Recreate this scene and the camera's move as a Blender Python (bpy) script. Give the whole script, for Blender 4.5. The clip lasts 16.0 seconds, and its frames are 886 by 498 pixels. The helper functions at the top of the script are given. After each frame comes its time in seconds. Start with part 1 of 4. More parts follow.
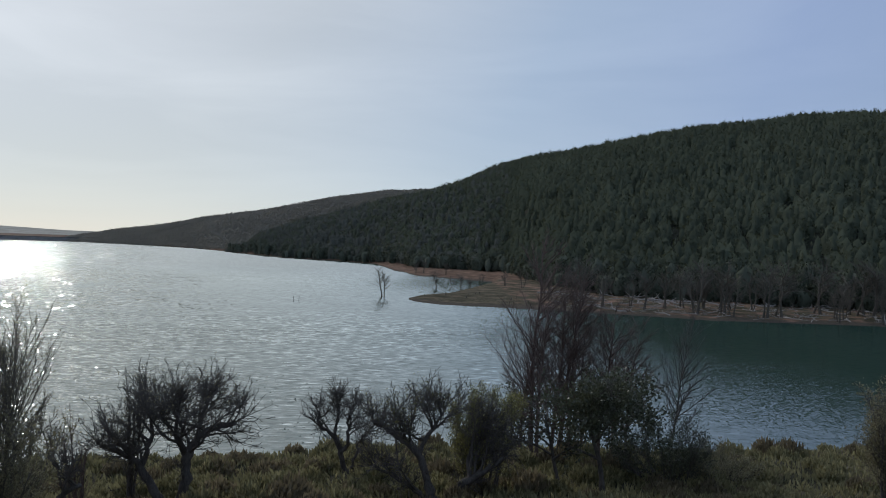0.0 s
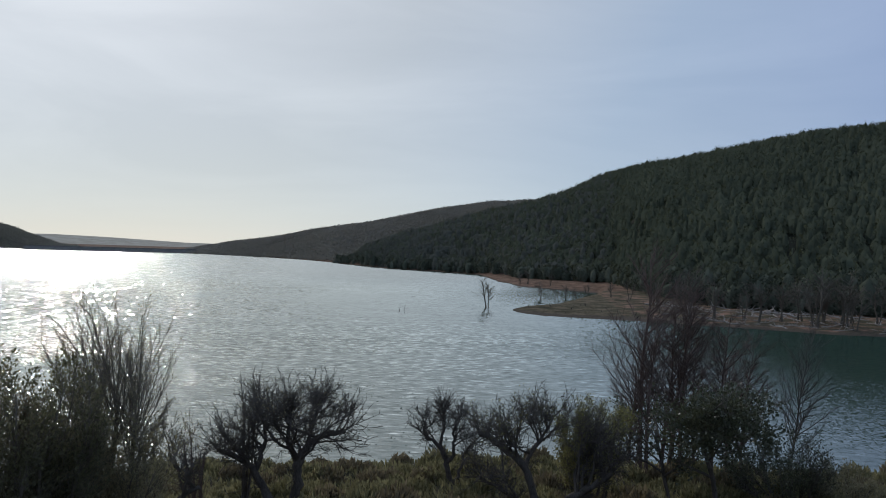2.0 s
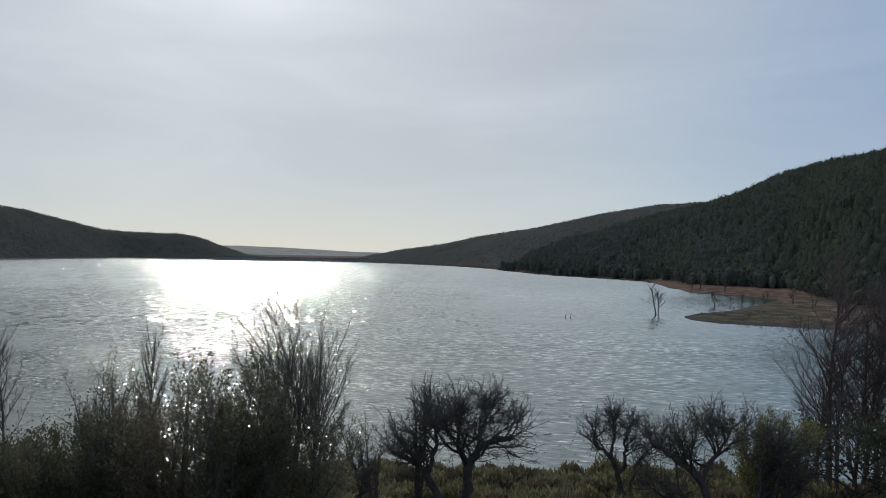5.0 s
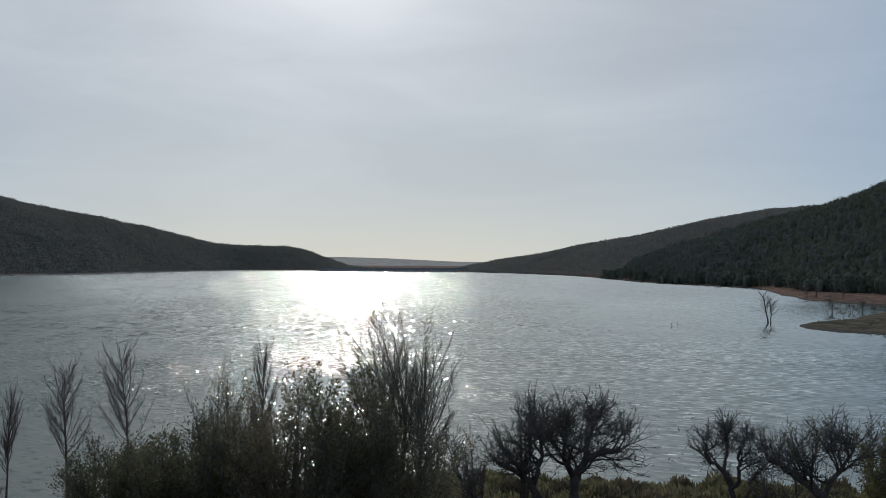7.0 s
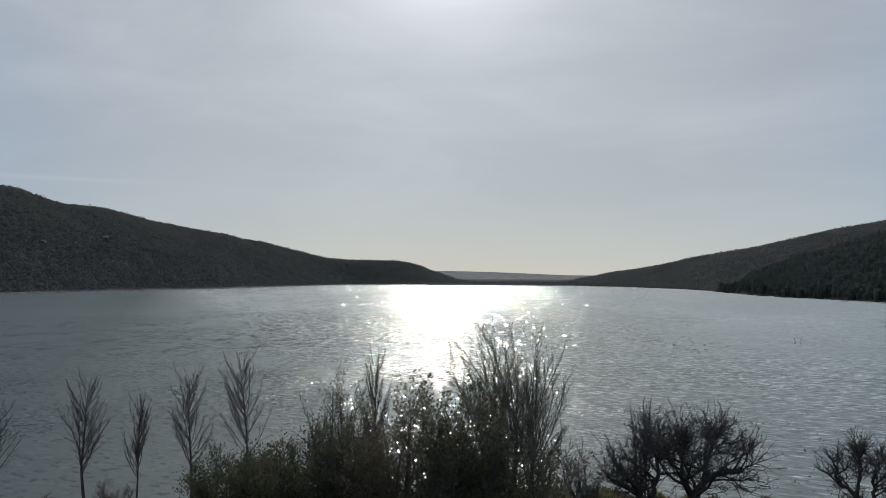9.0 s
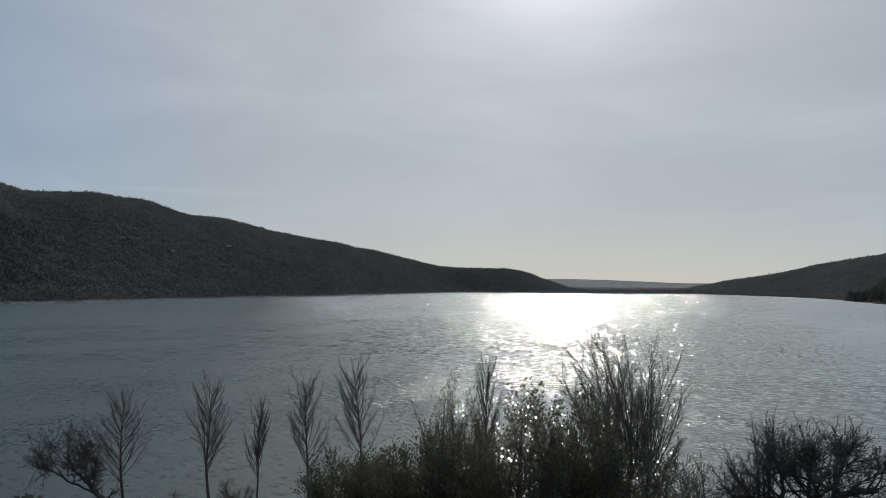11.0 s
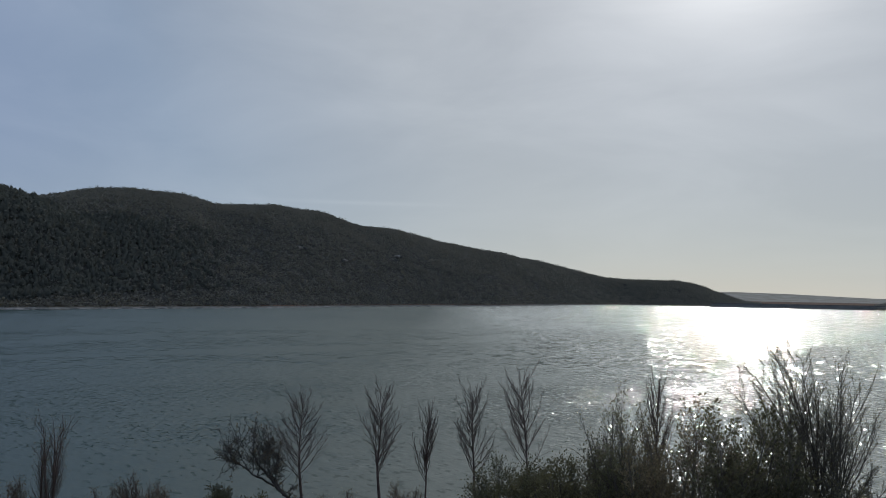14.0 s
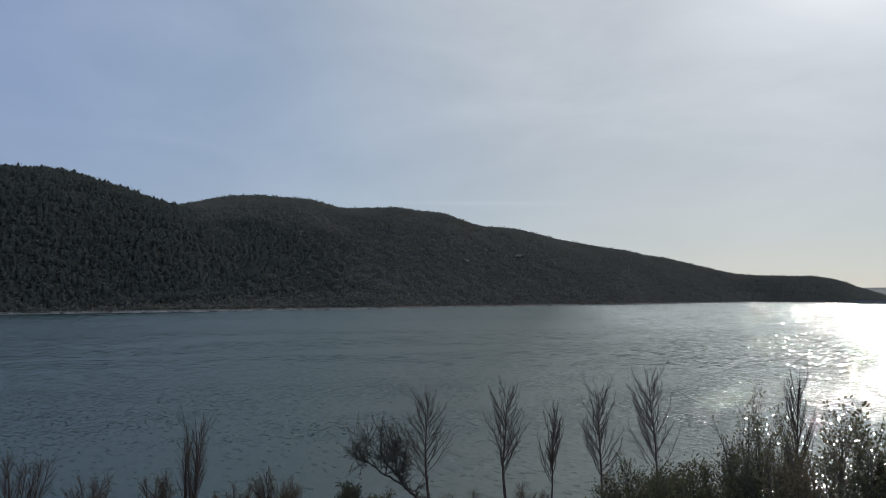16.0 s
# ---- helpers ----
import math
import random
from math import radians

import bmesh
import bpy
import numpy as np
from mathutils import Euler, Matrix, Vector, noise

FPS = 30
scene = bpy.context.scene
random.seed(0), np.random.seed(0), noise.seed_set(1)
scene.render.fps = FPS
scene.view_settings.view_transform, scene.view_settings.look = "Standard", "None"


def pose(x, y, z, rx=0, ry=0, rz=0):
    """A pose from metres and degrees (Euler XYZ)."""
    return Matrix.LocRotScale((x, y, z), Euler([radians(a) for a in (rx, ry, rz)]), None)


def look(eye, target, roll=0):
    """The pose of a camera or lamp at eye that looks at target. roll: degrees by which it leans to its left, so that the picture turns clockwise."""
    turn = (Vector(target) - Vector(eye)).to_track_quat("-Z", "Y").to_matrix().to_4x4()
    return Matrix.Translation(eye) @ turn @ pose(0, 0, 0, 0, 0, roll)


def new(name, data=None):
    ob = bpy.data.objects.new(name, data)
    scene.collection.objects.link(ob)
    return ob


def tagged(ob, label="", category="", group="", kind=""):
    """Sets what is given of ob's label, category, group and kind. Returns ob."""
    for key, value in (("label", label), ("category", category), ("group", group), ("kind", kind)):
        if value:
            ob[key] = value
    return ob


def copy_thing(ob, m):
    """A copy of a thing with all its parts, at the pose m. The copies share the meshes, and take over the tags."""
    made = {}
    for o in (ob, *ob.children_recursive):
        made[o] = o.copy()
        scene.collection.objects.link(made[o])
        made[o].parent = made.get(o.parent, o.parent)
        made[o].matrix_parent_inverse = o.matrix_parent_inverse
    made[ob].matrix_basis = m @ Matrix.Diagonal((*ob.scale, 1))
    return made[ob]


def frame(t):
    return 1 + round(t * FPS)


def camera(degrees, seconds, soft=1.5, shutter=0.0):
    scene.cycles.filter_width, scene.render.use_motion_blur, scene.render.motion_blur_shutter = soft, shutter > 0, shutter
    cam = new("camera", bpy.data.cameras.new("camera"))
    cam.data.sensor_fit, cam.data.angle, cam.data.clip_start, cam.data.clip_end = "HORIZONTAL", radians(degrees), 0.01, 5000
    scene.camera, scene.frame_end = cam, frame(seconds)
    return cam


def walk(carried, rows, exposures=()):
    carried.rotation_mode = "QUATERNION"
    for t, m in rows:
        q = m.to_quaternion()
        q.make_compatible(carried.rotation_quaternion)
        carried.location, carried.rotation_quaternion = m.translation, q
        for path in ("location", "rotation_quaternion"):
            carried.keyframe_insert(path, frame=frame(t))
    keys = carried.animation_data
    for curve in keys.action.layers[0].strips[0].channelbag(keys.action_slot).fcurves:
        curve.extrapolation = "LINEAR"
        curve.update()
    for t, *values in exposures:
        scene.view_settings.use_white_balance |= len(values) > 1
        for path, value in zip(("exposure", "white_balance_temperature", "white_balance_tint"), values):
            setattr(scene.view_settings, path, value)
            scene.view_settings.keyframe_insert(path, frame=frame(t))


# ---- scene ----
cam = camera(56.67, 16.0, soft=0.95)
# seconds, x, y, z, pitch, roll, yaw
ROWS = [
    (0.0, 0.028, -0.018, 10.015, -0.47, -1.85, -0.60),
    (0.5, 0.016, -0.012, 10.023, -0.57, -2.06, 1.40),
    (1.0, -0.001, -0.007, 10.021, -0.40, -2.03, 3.29),
    (1.5, -0.017, -0.006, 10.015, -0.19, -1.78, 4.97),
    (2.0, -0.026, -0.006, 10.024, 0.07, -1.66, 6.62),
    (2.5, -0.030, -0.007, 10.019, 0.37, -1.37, 8.43),
    (3.0, -0.038, -0.013, 10.014, 0.42, -1.21, 10.36),
    (3.5, -0.041, -0.028, 10.007, 0.30, -1.22, 12.31),
    (4.0, -0.053, -0.053, 10.009, 0.21, -1.04, 14.22),
    (6.5, -0.105, -0.098, 10.044, 0.71, -0.56, 23.44),
    (7.0, -0.139, -0.094, 10.042, 0.88, -0.20, 25.05),
    (7.5, -0.159, -0.062, 10.036, 1.16, -0.09, 26.89),
    (8.0, -0.183, -0.059, 10.027, 1.45, 0.12, 28.75),
    (8.5, -0.206, -0.043, 10.014, 1.73, 0.12, 30.59),
    (9.0, -0.220, -0.047, 9.999, 1.83, 0.03, 32.59),
    (11.5, -0.259, -0.032, 9.976, 2.56, -0.17, 41.87),
    (12.0, -0.280, -0.042, 9.971, 2.70, -0.41, 43.38),
    (12.5, -0.270, -0.049, 9.991, 2.74, -0.42, 45.09),
    (13.0, -0.268, -0.080, 9.988, 2.76, -0.51, 47.10),
    (13.5, -0.256, -0.111, 9.977, 2.83, -0.57, 49.49),
    (14.0, -0.247, -0.152, 9.953, 3.04, -0.80, 51.68),
    (14.5, -0.252, -0.135, 9.955, 3.00, -0.88, 53.60),
    (15.0, -0.288, -0.135, 9.958, 2.92, -0.65, 55.46),
    (15.5, -0.324, -0.118, 9.960, 2.91, -0.38, 57.88),
    (16.0, -0.351, -0.110, 9.961, 2.96, -0.12, 60.13),
]
EXPOSURES = [(0.0, 0.28), (1.0, 0.38), (2.0, 0.24), (4.0, 0.19), (7.0, 0.03), (7.5, 0.03), (8.0, -0.08), (9.0, -0.12), (12.5, -0.18), (14.0, -0.16), (15.5, 0.02), (16.0, 0.03)]
walk(cam, [(t, pose(x, y, z, 90 + pitch, roll, yaw)) for t, x, y, z, pitch, roll, yaw in ROWS], EXPOSURES)

# ---- light: hazy winter sun over the far end of the lake ----
SUN_AZ, SUN_EL = 32.0, 27.0                      # degrees left of +y, degrees up
SUN_WAY = Vector((-math.sin(radians(SUN_AZ)) * math.cos(radians(SUN_EL)), math.cos(radians(SUN_AZ)) * math.cos(radians(SUN_EL)), math.sin(radians(SUN_EL))))


class Nodes:
    """Short hand for node trees."""

    def __init__(self, tree):
        self.tree = tree
        tree.nodes.clear()

    def add(self, kind, **inputs):
        n = self.tree.nodes.new(kind)
        for k, v in inputs.items():
            self.put(n, k.replace("_", " "), v)
        return n

    def put(self, n, key, v):
        sock = n.inputs[int(key)] if key.isdigit() else n.inputs[key]
        if isinstance(v, bpy.types.NodeSocket):
            self.tree.links.new(v, sock)
        else:
            sock.default_value = v

    def math(self, op, a, b=0.0, clamp=False):
        n = self.tree.nodes.new("ShaderNodeMath")
        n.operation, n.use_clamp = op, clamp
        self.put(n, "0", a), self.put(n, "1", b)
        return n.outputs[0]

    def mix(self, fac, a, b, kind="MIX"):
        n = self.tree.nodes.new("ShaderNodeMix")
        n.data_type, n.blend_type = "RGBA", kind
        for i, v in ((0, fac), (6, a), (7, b)):
            if isinstance(v, bpy.types.NodeSocket):
                self.tree.links.new(v, n.inputs[i])
            else:
                n.inputs[i].default_value = v if i == 0 else (*v[:3], 1)
        return n.outputs[2]

    def ramp(self, fac, stops):
        n = self.tree.nodes.new("ShaderNodeValToRGB")
        while len(n.color_ramp.elements) < len(stops):
            n.color_ramp.elements.new(0.5)
        for e, (p, c) in zip(n.color_ramp.elements, stops):
            e.position, e.color = p, (*c[:3], 1) if not isinstance(c, (int, float)) else (c, c, c, 1)
        self.put(n, "Fac", fac)
        return n.outputs["Color"]

    def noise(self, vector, scale, detail=3.0, rough=0.5, distortion=0.0):
        n = self.tree.nodes.new("ShaderNodeTexNoise")
        n.inputs["Scale"].default_value, n.inputs["Detail"].default_value = scale, detail
        n.inputs["Roughness"].default_value, n.inputs["Distortion"].default_value = rough, distortion
        if vector is not None:
            self.put(n, "Vector", vector)
        return n.outputs["Fac"]

    def stretch(self, vector, loc=(0, 0, 0), rot=(0, 0, 0), scale=(1, 1, 1)):
        n = self.tree.nodes.new("ShaderNodeMapping")
        n.inputs["Location"].default_value, n.inputs["Rotation"].default_value, n.inputs["Scale"].default_value = loc, rot, scale
        self.put(n, "Vector", vector)
        return n.outputs[0]


def make_world():
    world = bpy.data.worlds.new("hazy_sky")
    scene.world = world
    world.use_nodes = True
    n = Nodes(world.node_tree)
    sky = n.add("ShaderNodeTexSky")
    sky.sky_type, sky.sun_disc = "NISHITA", False
    sky.sun_elevation, sky.sun_rotation = radians(SUN_EL), radians(-SUN_AZ)
    sky.altitude, sky.air_density, sky.dust_density, sky.ozone_density = 700, 1.0, 0.1, 1.5
    way = n.add("ShaderNodeTexCoord").outputs["Generated"]
    dot = n.tree.nodes.new("ShaderNodeVectorMath")
    dot.operation = "DOT_PRODUCT"
    n.put(dot, "0", way)
    dot.inputs[1].default_value = SUN_WAY
    near = n.math("MAXIMUM", dot.outputs["Value"], 0.0)
    up = n.math("MAXIMUM", n.add("ShaderNodeSeparateXYZ", Vector=way).outputs["Z"], 0.0)
    # a veil of high thin cloud, whiter towards the sun, over the blue
    veil = n.ramp(near, [(0.0, (0.20, 0.28, 0.43)), (0.60, (0.255, 0.335, 0.525)), (0.77, (0.33, 0.415, 0.555)), (0.914, (0.49, 0.53, 0.58)), (0.98, (0.56, 0.59, 0.63)), (1.0, (0.75, 0.76, 0.78))])
    aureole = n.math("ADD", n.math("MULTIPLY", n.math("POWER", near, 45.0), 0.34), n.math("MULTIPLY", n.math("POWER", near, 300.0), 0.9))
    streak = n.noise(n.stretch(way, rot=(0, radians(8), radians(20)), scale=(1.2, 2.2, 6.0)), 1.9, 6.0, 0.55, 0.5)
    wisp = n.math("MULTIPLY", n.math("SUBTRACT", n.ramp(streak, [(0.35, 0.0), (0.70, 1.0)]), 0.4), n.math("MULTIPLY", n.math("POWER", near, 2.0), CLOUD))
    wisp = n.math("ADD", wisp, aureole)
    # one thin level streak above the left hill
    axes = n.add("ShaderNodeSeparateXYZ", Vector=way)
    bearing = n.math("ARCTAN2", n.math("MULTIPLY", axes.outputs["X"], -1.0), axes.outputs["Y"])
    line = n.math("SUBTRACT", axes.outputs["Z"], n.math("ADD", 0.0985, n.math("MULTIPLY", bearing, 0.0085)))
    line = n.math("POWER", 2.718, n.math("MULTIPLY", n.math("MULTIPLY", line, line), -160000.0))
    side = n.math("SUBTRACT", bearing, 1.01)
    line = n.math("MULTIPLY", line, n.math("POWER", 2.718, n.math("MULTIPLY", n.math("MULTIPLY", side, side), -90.0)))
    wisp = n.math("ADD", wisp, n.math("MULTIPLY", line, 0.05))
    veil = n.mix(1.0, veil, n.add("ShaderNodeCombineColor", Red=wisp, Green=wisp, Blue=wisp).outputs[0], "ADD")
    # grey-cream haze along the horizon
    low = n.math("POWER", n.math("SUBTRACT", 1.0, up), 11.0)
    haze = n.ramp(near, [(0.0, (0.30, 0.36, 0.46)), (0.6, (0.40, 0.49, 0.58)), (0.8, (0.51, 0.56, 0.59)), (0.9, (0.61, 0.61, 0.58))])
    veil = n.mix(n.math("MULTIPLY", low, 0.9), veil, haze)
    col = n.mix(VEIL, n.mix(1.0, sky.outputs[0], (0.065, 0.065, 0.062), "MULTIPLY"), veil)
    bg = n.add("ShaderNodeBackground", Color=col, Strength=SKY)
    out = n.add("ShaderNodeOutputWorld")
    n.put(out, "Surface", bg.outputs[0])


SKY, VEIL, CLOUD = 1.0, 0.85, 0.115
make_world()
sun = new("sun", bpy.data.lights.new("sun", "SUN"))
sun.data.energy, sun.data.angle, sun.data.color = 0.62, radians(0.6), (1.0, 0.97, 0.93)
sun.matrix_world = look((0, 0, 60), Vector((0, 0, 60)) - SUN_WAY)

# ---- materials ----


def material(name):
    m = bpy.data.materials.new(name)
    m.use_nodes = True
    n = Nodes(m.node_tree)
    out = n.add("ShaderNodeOutputMaterial")
    where = n.add("ShaderNodeNewGeometry").outputs["Position"]
    return m, n, out, where


def foliage(name, dark, light, patch=0.15, through_light=0.3, gloss=0.55, shine=0.3, leafy=0.5):
    """Leaves: two tones by clump and by leaf, some light passing through."""
    m, n, out, where = material(name)
    leaf = n.add("ShaderNodeNewGeometry").outputs["Random Per Island"]
    tone = n.math("ADD", n.math("ADD", n.math("MULTIPLY", n.noise(where, patch, 3.0), 0.55), n.math("MULTIPLY", n.noise(where, patch * 0.16, 3.0), 0.38)), n.math("MULTIPLY", n.math("SUBTRACT", leaf, 0.5), leafy))
    col = n.ramp(tone, [(0.22, dark), (0.72, light)])
    b = n.add("ShaderNodeBsdfPrincipled", Base_Color=col, Roughness=gloss)
    b.inputs["Specular IOR Level"].default_value = shine
    t = n.add("ShaderNodeBsdfTranslucent", Color=n.mix(0.15, col, (0.30, 0.28, 0.09), "MIX"))
    mix = n.add("ShaderNodeMixShader", Fac=through_light)
    n.put(mix, "1", b.outputs[0]), n.put(mix, "2", t.outputs[0])
    n.put(out, "Surface", mix.outputs[0])
    return m


def bark(name, dark, light, scale=9.0):
    m, n, out, where = material(name)
    grain = n.noise(n.stretch(where, scale=(1, 1, 0.3)), scale * 3, 4.0, 0.6)
    blotch = n.noise(where, scale * 0.35, 3.0)
    col = n.ramp(n.math("ADD", n.math("MULTIPLY", grain, 0.55), n.math("MULTIPLY", blotch, 0.45)), [(0.3, dark), (0.7, light)])
    b = n.add("ShaderNodeBsdfPrincipled", Base_Color=col, Roughness=0.85)
    b.inputs["Specular IOR Level"].default_value = 0.15
    bump = n.add("ShaderNodeBump", Strength=0.6, Distance=0.02, Height=grain)
    n.put(b, "Normal", bump.outputs[0])
    n.put(out, "Surface", b.outputs[0])
    return m


def ground_material():
    m, n, out, where = material("earth")
    xyz = n.add("ShaderNodeSeparateXYZ", Vector=where)
    fine, mid, broad = n.noise(where, 2.2, 5.0, 0.6), n.noise(where, 0.35, 4.0), n.noise(where, 0.03, 3.0)
    patchy = n.math("ADD", n.math("MULTIPLY", fine, 0.45), n.math("MULTIPLY", mid, 0.55))
    soil = n.ramp(patchy, [(0.36, (0.085, 0.050, 0.033)), (0.5, (0.19, 0.108, 0.070)), (0.64, (0.36, 0.215, 0.145))])
    grass = n.ramp(n.math("ADD", n.math("MULTIPLY", fine, 0.5), n.math("MULTIPLY", mid, 0.5)), [(0.38, (0.048, 0.041, 0.023)), (0.5, (0.108, 0.090, 0.053)), (0.64, (0.20, 0.162, 0.105))])
    duff = n.ramp(mid, [(0.3, (0.028, 0.030, 0.020)), (0.7, (0.075, 0.072, 0.050))])
    wet = n.ramp(fine, [(0.3, (0.055, 0.042, 0.030)), (0.7, (0.14, 0.112, 0.082))])
    # land by height above the water: wet rim, bare drawdown soil, then litter and grass
    h = n.math("ADD", xyz.outputs["Z"], n.math("MULTIPLY", n.math("SUBTRACT", mid, 0.5), 0.5))
    far = n.math("GREATER_THAN", xyz.outputs["Y"], 205.0)
    near_bank = n.math("LESS_THAN", xyz.outputs["Y"], 90.0)
    spit = n.math("LESS_THAN", xyz.outputs["X"], 14.0)
    bare = n.mix(n.math("MULTIPLY", far, 0.85), n.mix(n.math("MULTIPLY", n.ramp(mid, [(0.45, 0.0), (0.65, 1.0)]), n.math("SUBTRACT", 1.0, n.math("MULTIPLY", spit, 0.8))), grass, soil), soil)
    low = n.mix(n.math("MULTIPLY", n.math("SUBTRACT", h, 0.12), 6.0, True), wet, bare)
    litter = n.ramp(mid, [(0.3, (0.080, 0.075, 0.062)), (0.7, (0.122, 0.115, 0.097))])
    duff = n.mix(n.math("GREATER_THAN", n.math("SUBTRACT", xyz.outputs["Y"], n.math("MULTIPLY", xyz.outputs["X"], 1.2)), 330.0), duff, litter)
    col = n.mix(n.math("MULTIPLY", n.math("SUBTRACT", h, 1.3), 2.5, True), low, duff)
    bank = n.mix(n.math("MULTIPLY", n.math("SUBTRACT", h, 0.25), 6.0, True), wet, n.mix(mid, duff, grass))
    col = n.mix(near_bank, col, bank)
    stony = n.ramp(fine, [(0.3, (0.16, 0.145, 0.12)), (0.7, (0.42, 0.39, 0.34))])
    rim = n.math("MULTIPLY", n.math("LESS_THAN", xyz.outputs["X"], -250.0), n.math("LESS_THAN", h, 1.0))
    col = n.mix(rim, col, stony)
    # land far past the dam is coloured pale to stand for haze
    hazed_land = n.ramp(broad, [(0.35, (0.30, 0.27, 0.21)), (0.65, (0.48, 0.44, 0.36))])
    col = n.mix(n.math("GREATER_THAN", xyz.outputs["Y"], 1500.0), col, hazed_land)
    b = n.add("ShaderNodeBsdfPrincipled", Base_Color=col, Roughness=0.92)
    b.inputs["Specular IOR Level"].default_value = 0.05
    bump = n.add("ShaderNodeBump", Strength=0.8, Distance=0.12, Height=n.math("ADD", fine, mid))
    n.put(b, "Normal", bump.outputs[0])
    n.put(out, "Surface", b.outputs[0])
    return m


def water_material():
    m, n, out, where = material("lake_water")
    xyz = n.add("ShaderNodeSeparateXYZ", Vector=where)

    def vec(op, a, b):
        v = n.tree.nodes.new("ShaderNodeVectorMath")
        v.operation = op
        n.put(v, "0", a)
        n.put(v, "1" if op != "SCALE" else "Scale", b)
        return v.outputs[0]

    def centred(colour, across, along):
        """A random colour as a slope, sideways and along, about zero."""
        v = n.tree.nodes.new("ShaderNodeVectorMath")
        v.operation = "MULTIPLY_ADD"
        n.put(v, "0", colour)
        v.inputs[1].default_value, v.inputs[2].default_value = (across, along, 0), (-across * 0.5, -along * 0.5, 0)
        return v.outputs[0]

    def slopes(vector, scale, detail, size):
        """Random slopes of the surface, at that many waves a metre."""
        t = n.add("ShaderNodeTexNoise", Vector=vector, Scale=scale, Detail=detail, Roughness=0.5)
        return centred(t.outputs["Color"], size * 0.8, size)

    def facets(turn, shape, scale):
        """Small faces of the wavelets, each with a slope of its own."""
        cell = n.add("ShaderNodeTexVoronoi", Vector=n.stretch(where, rot=(0, 0, radians(turn)), scale=shape), Scale=scale)
        again = n.add("ShaderNodeTexWhiteNoise", Vector=cell.outputs["Position"])
        return vec("ADD", centred(cell.outputs["Color"], FACET, FACET), centred(again.outputs["Color"], FACET, FACET))

    # gusts: rough water between smoother lanes
    gust = n.noise(n.stretch(where, rot=(0, 0, radians(35)), scale=(1, 0.35, 1)), 0.042, 4.0, 0.55, 0.6)
    calm = n.ramp(gust, [(0.38, 0.45), (0.48, 1.0)])
    swell = slopes(n.stretch(where, rot=(0, 0, radians(-25)), scale=(0.5, 1, 1)), 0.22, 1.0, 0.08 * WAVES)
    chop = slopes(n.stretch(where, rot=(0, 0, radians(-10)), scale=(0.42, 1.1, 1)), 2.7, 3.0, 0.60 * WAVES)
    ripple = slopes(n.stretch(where, rot=(0, 0, radians(15)), scale=(0.6, 1.2, 1)), 6.5, 1.0, 0.26 * WAVES)
    paws = n.ramp(n.noise(n.stretch(where, rot=(0, 0, radians(20)), scale=(0.35, 1, 1)), 0.16, 3.0, 0.6, 0.5), [(0.36, 0.75), (0.5, 0.9), (0.66, 1.25)])
    # the arm under the pine hill lies sheltered from the wind
    lee = n.ramp(n.math("DIVIDE", n.math("ADD", xyz.outputs["X"], 60.0), 120.0), [(0.57, 1.0), (0.82, 0.26)])
    in_arm = n.ramp(n.math("DIVIDE", xyz.outputs["Y"], 400.0), [(0.34, 1.0), (0.40, 0.0)])
    sheltered = n.mix(in_arm, (1.0, 1.0, 1.0), lee)
    lee = n.ramp(sheltered, [(0.26, 0.55), (1.0, 1.0)])
    # a line of smoother water follows the pine hill, clear of the breeze along the lake
    brisk = n.ramp(n.math("DIVIDE", n.math("ADD", n.math("ADD", xyz.outputs["X"], n.math("MULTIPLY", xyz.outputs["Y"], 0.32)), 20.0), 40.0), [(0.05, 1.0), (0.9, 0.13)])
    # under the left hill the waves are steeper, and run the other way
    under_left = n.math("DIVIDE", n.math("ADD", n.math("ADD", xyz.outputs["Y"], n.math("MULTIPLY", xyz.outputs["X"], 0.8)), 60.0), 120.0)
    side = n.ramp(under_left, [(0.38, 1.0), (0.74, 0.0)])
    # the open lake has longer waves, in groups, with flat lanes between them
    out_in_lake = vec("LENGTH", where, (0, 0, 0)).node.outputs["Value"]
    middle = n.ramp(n.math("DIVIDE", out_in_lake, 400.0), [(0.22, 0.0), (0.30, 1.0)])
    open_lake = n.ramp(n.math("DIVIDE", out_in_lake, 400.0), [(0.5, 0.0), (0.75, 1.0)])
    lanes = n.ramp(n.noise(n.stretch(where, rot=(0, 0, radians(28)), scale=(1, 0.07, 1)), 0.7, 2.0, 0.6), [(0.40, 0.3), (0.58, 1.35)])
    paws = n.mix(open_lake, paws, lanes)
    calm = n.math("MULTIPLY", n.math("MULTIPLY", calm, lee), paws)
    facet = n.mix(open_lake, n.mix(middle, facets(30, (1, 0.45, 1), 10.5), facets(30, (1, 0.14, 1), 5.6)), facets(29, (1, 0.07, 1), 3.0))

    # the wind comes down the lake, so the steep faces of the waves look at the near bank
    def upright(tilt, steep=1.0):
        lean = vec("ADD", vec("SCALE", (0.047 * steep, -0.08 * steep, 0.0), open_lake), vec("ADD", (0.008 * steep, -0.022 * steep, 0.0), vec("SCALE", (0.010 * steep, -0.030 * steep, 0.0), middle)))
        lean = vec("ADD", lean, vec("SCALE", (0.135, -0.078, 0.0), side))
        lean = vec("ADD", lean, (0.0, 0.0, 1.0))
        return vec("NORMALIZE", vec("ADD", vec("SCALE", tilt, calm), lean), (0, 0, 0))

    long_waves = vec("ADD", swell, chop)
